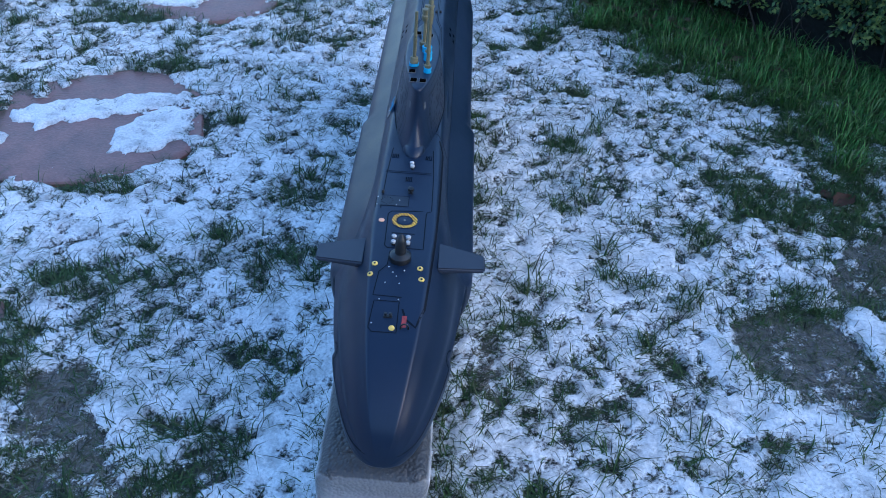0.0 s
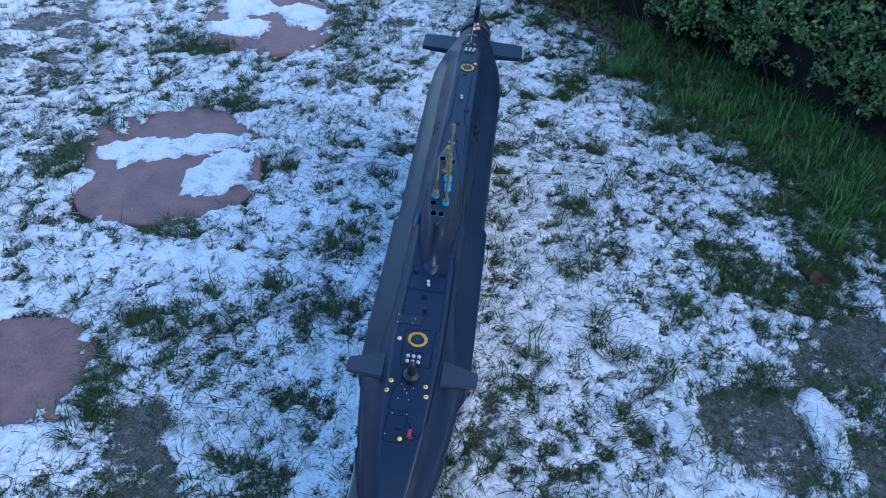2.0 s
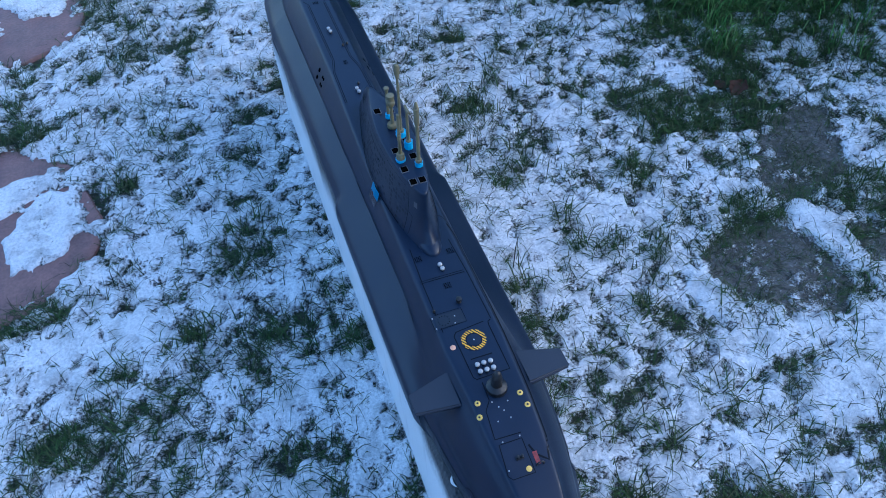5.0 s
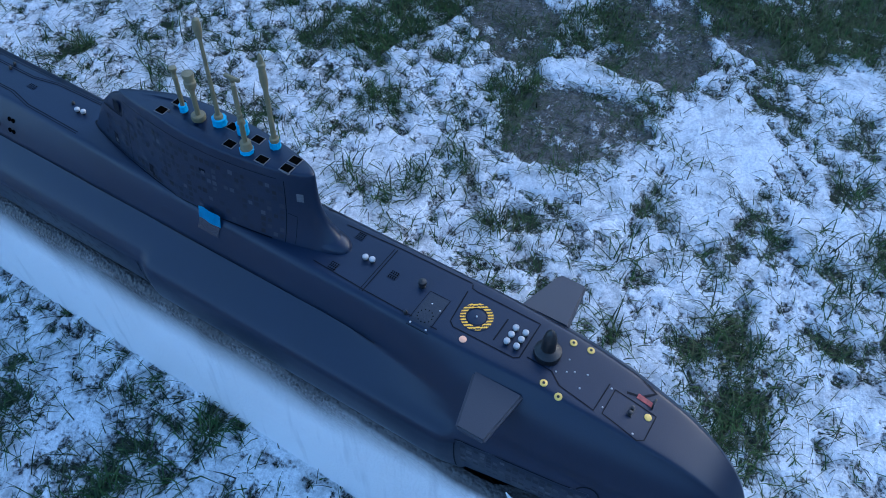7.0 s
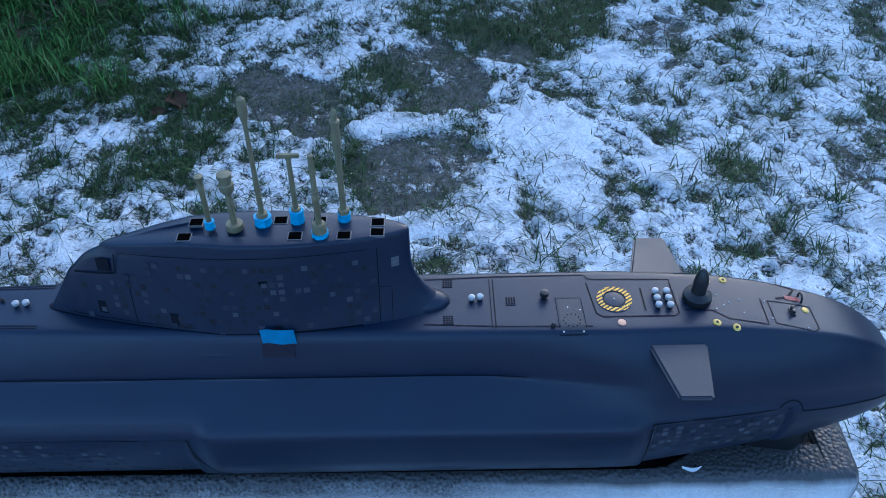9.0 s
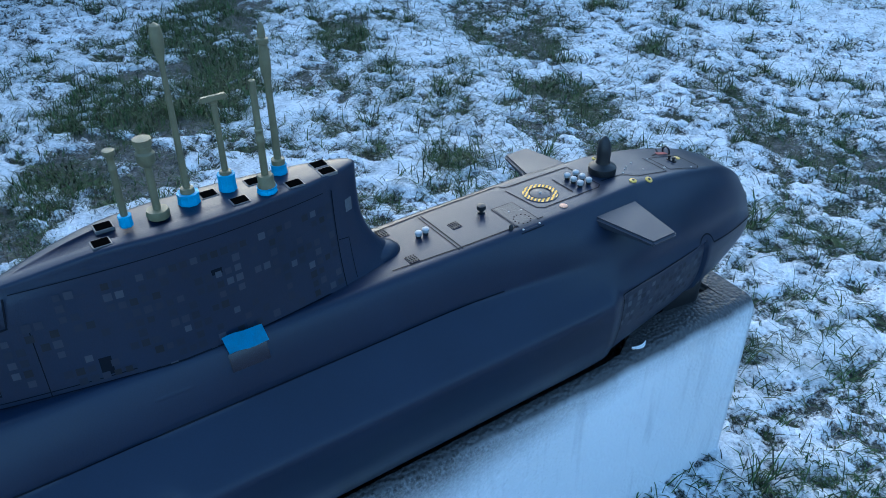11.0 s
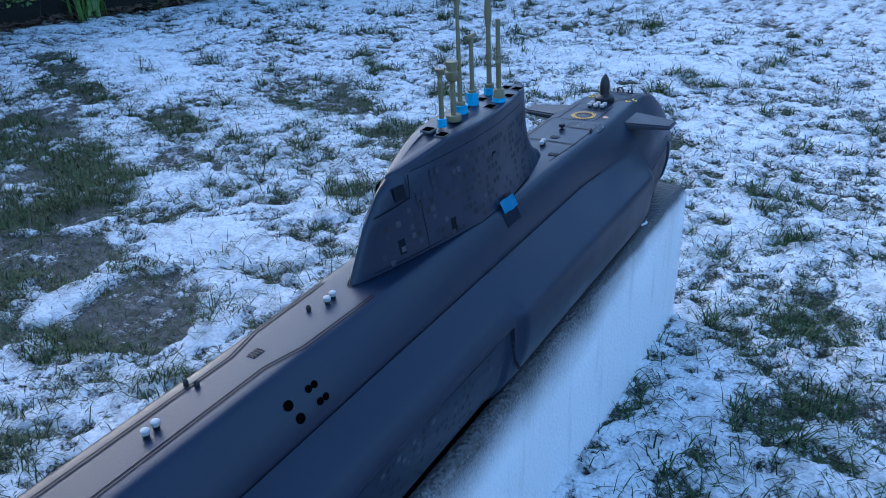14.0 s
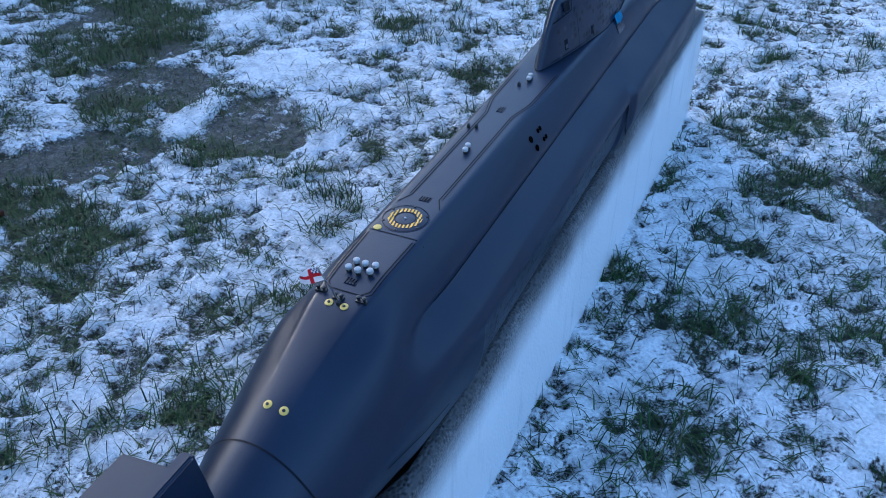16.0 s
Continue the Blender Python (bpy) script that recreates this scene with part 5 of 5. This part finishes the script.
# ---- hedge ----
def hedge_part(u0, u1, n_leaves, leaf, seed, height):
    r = np.random.default_rng(seed)
    n = n_leaves
    u = r.uniform(u0, u1, n)
    a = r.uniform(0, 1, n)
    # a lumpy rounded front: from the foot outwards, then back over the top
    zz = 0.06 + (height - 0.06) * a
    lump = 0.22 * (fbm(u * 1.0, zz * 1.0, 3.1, seed, 3) - 0.5) + 0.12 * (fbm(u, zz, 11, seed + 5, 2) - 0.5)
    base_s = np.interp(u, BEND_U, BEND_S)
    front = base_s + 0.07 - 0.13 * np.sin(np.pi * np.clip(a * 1.1, 0, 1)) + 0.55 * a ** 3 - lump
    sprig = fbm(u * 1.0, zz * 1.0, 26, seed + 13, 2)
    inward = r.exponential(0.030, n) + 0.05 * (1 - sstep(0.38, 0.62, sprig))
    s = front + inward
    # cut small gaps
    gap = fbm(u, zz, 10, seed + 9, 2) > 0.645
    keep = ~(gap & (inward < 0.05))
    u, s, zz = u[keep], s[keep], zz[keep]
    n = len(u)
    c = np.stack([u * HEDGE_U[0] + s * HEDGE_N[0], u * HEDGE_U[1] + s * HEDGE_N[1], zz], -1)
    out = np.array([-HEDGE_N[0], -HEDGE_N[1], 0.55])
    d = r.normal(size=(n, 3)) * 0.75 + out
    d /= np.linalg.norm(d, axis=1)[:, None]
    t = np.cross(d, r.normal(size=(n, 3)))
    t /= np.linalg.norm(t, axis=1)[:, None]
    b = np.cross(d, t)
    ln = (leaf * r.uniform(0.6, 1.25, n))[:, None]
    wd = ln * r.uniform(0.24, 0.34, n)[:, None]
    fold = d * ln * 0.10
    pts = np.stack([c - t * ln / 2, c + b * wd + fold, c + t * ln / 2, c - b * wd + fold, c], 1).reshape(-1, 3)
    k = (np.arange(n) * 5)[:, None]
    tri = np.concatenate([k + np.array([[0, 1, 4]]), k + np.array([[1, 2, 4]]), k + np.array([[2, 3, 4]]), k + np.array([[3, 0, 4]])], 1).reshape(-1, 3)
    return pts, tri


# solid filler behind the leaves, so that nothing shows through the hedge
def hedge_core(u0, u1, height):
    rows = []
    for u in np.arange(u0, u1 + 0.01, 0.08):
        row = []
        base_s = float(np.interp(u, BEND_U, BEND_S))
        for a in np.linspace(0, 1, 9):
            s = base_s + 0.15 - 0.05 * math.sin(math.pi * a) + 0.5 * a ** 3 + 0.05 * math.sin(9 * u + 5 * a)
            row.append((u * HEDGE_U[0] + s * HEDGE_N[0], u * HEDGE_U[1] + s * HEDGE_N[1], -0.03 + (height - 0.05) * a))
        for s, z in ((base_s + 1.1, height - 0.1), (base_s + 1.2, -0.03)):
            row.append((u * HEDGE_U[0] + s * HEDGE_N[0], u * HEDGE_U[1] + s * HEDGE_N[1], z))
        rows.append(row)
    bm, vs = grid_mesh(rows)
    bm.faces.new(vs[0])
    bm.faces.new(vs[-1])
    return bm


# near-black: the shade inside the hedge is put into this colour
M_CORE = speckled("hedge_shade_core", (0.005, 0.006, 0.004), 0.9, big=30, fine=120, vary=0.6, relief=0.004)
for name, u0, u1, n, leaf, seed, height, lab in (
        ("hedge", -1.9, 0.55, 80000, 0.0150, 201, 0.95, "dense small-leaved evergreen hedge with dark gaps"),
        ("hedge", 0.48, 4.0, 70000, 0.020, 202, 0.95, "dark evergreen hedge beyond the lawn")):
    hd = thing(name, lab, "hedge", kind="stuff")
    pts, tri = hedge_part(u0, u1, n, leaf, seed, height)
    ob = new("leaves", mesh_from("leaves", pts, tri, [M_LEAF]))
    ob.parent = hd
    part("shade_core", hedge_core(u0, u1, height), M_CORE, hd)
    # bare twigs at the foot
    bm = bmesh.new()
    rr = random.Random(seed)
    for i in range(140):
        u = rr.uniform(u0, u1)
        s = float(np.interp(u, BEND_U, BEND_S)) + rr.uniform(0.02, 0.2)
        p = Vector((u * HEDGE_U[0] + s * HEDGE_N[0], u * HEDGE_U[1] + s * HEDGE_N[1], -0.01))
        q = p + Vector((rr.uniform(-0.12, 0.12), rr.uniform(-0.12, 0.12), rr.uniform(0.10, 0.34)))
        m_ = p.lerp(q, 0.5) + Vector((rr.uniform(-0.03, 0.03), rr.uniform(-0.03, 0.03), 0))
        w = rr.uniform(0.0015, 0.004)
        prev = None
        for c, k in ((p, 1.0), (m_, 0.8), (q, 0.4)):
            ring_ = [bm.verts.new(c + Vector((w * k * math.cos(a), w * k * math.sin(a), 0))) for a in (0, 2.1, 4.2)]
            if prev:
                for j in range(3):
                    bm.faces.new((prev[j], prev[(j + 1) % 3], ring_[(j + 1) % 3], ring_[j]))
            prev = ring_
    part("twigs", bm, M_BARK, hd)


# dead leaves and bark under the hedge and in the far bed
n = 5200
lu = np.concatenate([rng.uniform(-1.2, 0.7, n // 3), rng.uniform(1.7, 3.1, n - n // 3)])
ls = np.interp(lu, BEND_U, BEND_S) + rng.uniform(-0.10, 0.16, n)
lx, ly = lu * HEDGE_U[0] + ls * HEDGE_N[0], lu * HEDGE_U[1] + ls * HEDGE_N[1]
lz = lawn(lx, ly)[2] + rng.uniform(0.004, 0.022, n)
az, ln, tip = rng.uniform(0, 2 * np.pi, n), rng.uniform(0.010, 0.030, n), rng.uniform(-0.4, 0.4, n)
ax = np.stack([np.cos(az), np.sin(az), tip], -1) * ln[:, None]
bx = np.stack([-np.sin(az), np.cos(az), rng.uniform(-0.5, 0.5, n)], -1) * (ln * rng.uniform(0.15, 0.4, n))[:, None]
c = np.stack([lx, ly, lz], -1)
pts = np.stack([c - ax, c + bx, c + ax, c - bx], 1).reshape(-1, 3)
k = (np.arange(n) * 4)[:, None]
tri = np.concatenate([k + np.array([[0, 1, 2]]), k + np.array([[0, 2, 3]])], 1).reshape(-1, 3)
tagged(new("leaf_litter", mesh_from("leaf_litter", pts, tri, [M_LITTER])), "brown dead leaves lying under the hedge", "leaf litter", kind="stuff")


# ---- clump of strap leaves in the far bed ----
def strap_leaf_plant(cx, cy_, seed):
    rr = random.Random(seed)
    plant = thing("strap_leaf_plant", "clump of long arching green strap leaves before the hedge", "garden plant")
    for i in range(54):
        az, reach, tall = rr.uniform(0, 2 * math.pi), rr.uniform(0.04, 0.26), rr.uniform(0.22, 0.42)
        w = rr.uniform(0.0035, 0.0060)
        bx, by = cx + rr.gauss(0, 0.035), cy_ + rr.gauss(0, 0.035)
        rows = []
        for k in range(9):
            t = k / 8
            out = reach * t ** 1.8
            z = -0.02 + tall * (t - 0.55 * (reach / 0.26) * t ** 2.6)
            half = w * (1 - t ** 3) ** 0.7 + 0.0006
            px, py = bx + out * math.cos(az), by + out * math.sin(az)
            rows.append([(px - half * math.sin(az), py + half * math.cos(az), z + 0.003), (px, py, z), (px + half * math.sin(az), py - half * math.cos(az), z + 0.003)])
        bm, _ = grid_mesh(rows)
        part("strap_leaf", bm, M_STRAP, plant)
    return plant


strap_leaf_plant(2.50, -1.23, 5)

# ---- fallen leaf ----
def fallen_leaf(x, y, size, turn, tone):
    sn, md, h, st, pv, gr = lawn(np.array([x]), np.array([y]))
    rows = []
    for i in range(9):
        t = i / 8
        w = 0.36 * size * math.sin(math.pi * min(1, t * 0.93 + 0.05)) ** 0.8 * (1 + 0.18 * math.sin(14 * t))
        rows.append([(size * (t - 0.5), w * v, 0.16 * size * (v * v + 0.5 * math.sin(4 * t + v)) + 0.02 * size * math.sin(9 * v + 5 * t)) for v in np.linspace(-1, 1, 7)])
    bm, _ = grid_mesh(rows)
    bmesh.ops.solidify(bm, geom=bm.faces[:], thickness=0.0006)
    ob = part("fallen_leaf", bm, tone, None)
    ob.matrix_world = pose(x, y, float(h[0]) + 0.005, 8, -6, turn)
    return tagged(ob, "curled dead brown leaf lying in the grass", "fallen leaf", "fallen leaves on the lawn")


fallen_leaf(0.825, 0.622, 0.052, 30, M_LEAFBROWN)
fallen_leaf(0.800, 0.645, 0.036, 110, M_LEAFBROWN)


# ---- unseen walls, added to block low sky and darken the hull's reflections ----
M_WALL = speckled("sky_block_surface", (0.065, 0.062, 0.060), 0.85, big=3, fine=40, vary=0.35, relief=0.004)
for name, x0, x1, y0, y1 in (("sky_block_south", -6.25, 9.25, -8.25, -8.0), ("sky_block_east", 9, 9.25, -8.0, 9.0), ("sky_block_west", -6.25, -6.0, -8.0, 9.0)):
    ob = part(name, slab([(x0, y0), (x1, y0), (x1, y1), (x0, y1)], -0.1, 1.8 if name == "sky_block_west" else 2.6, 0.02), M_WALL, None, smooth=False)
    tagged(ob, "unseen plain brown wall added to block the low sky", "wall", kind="structure")
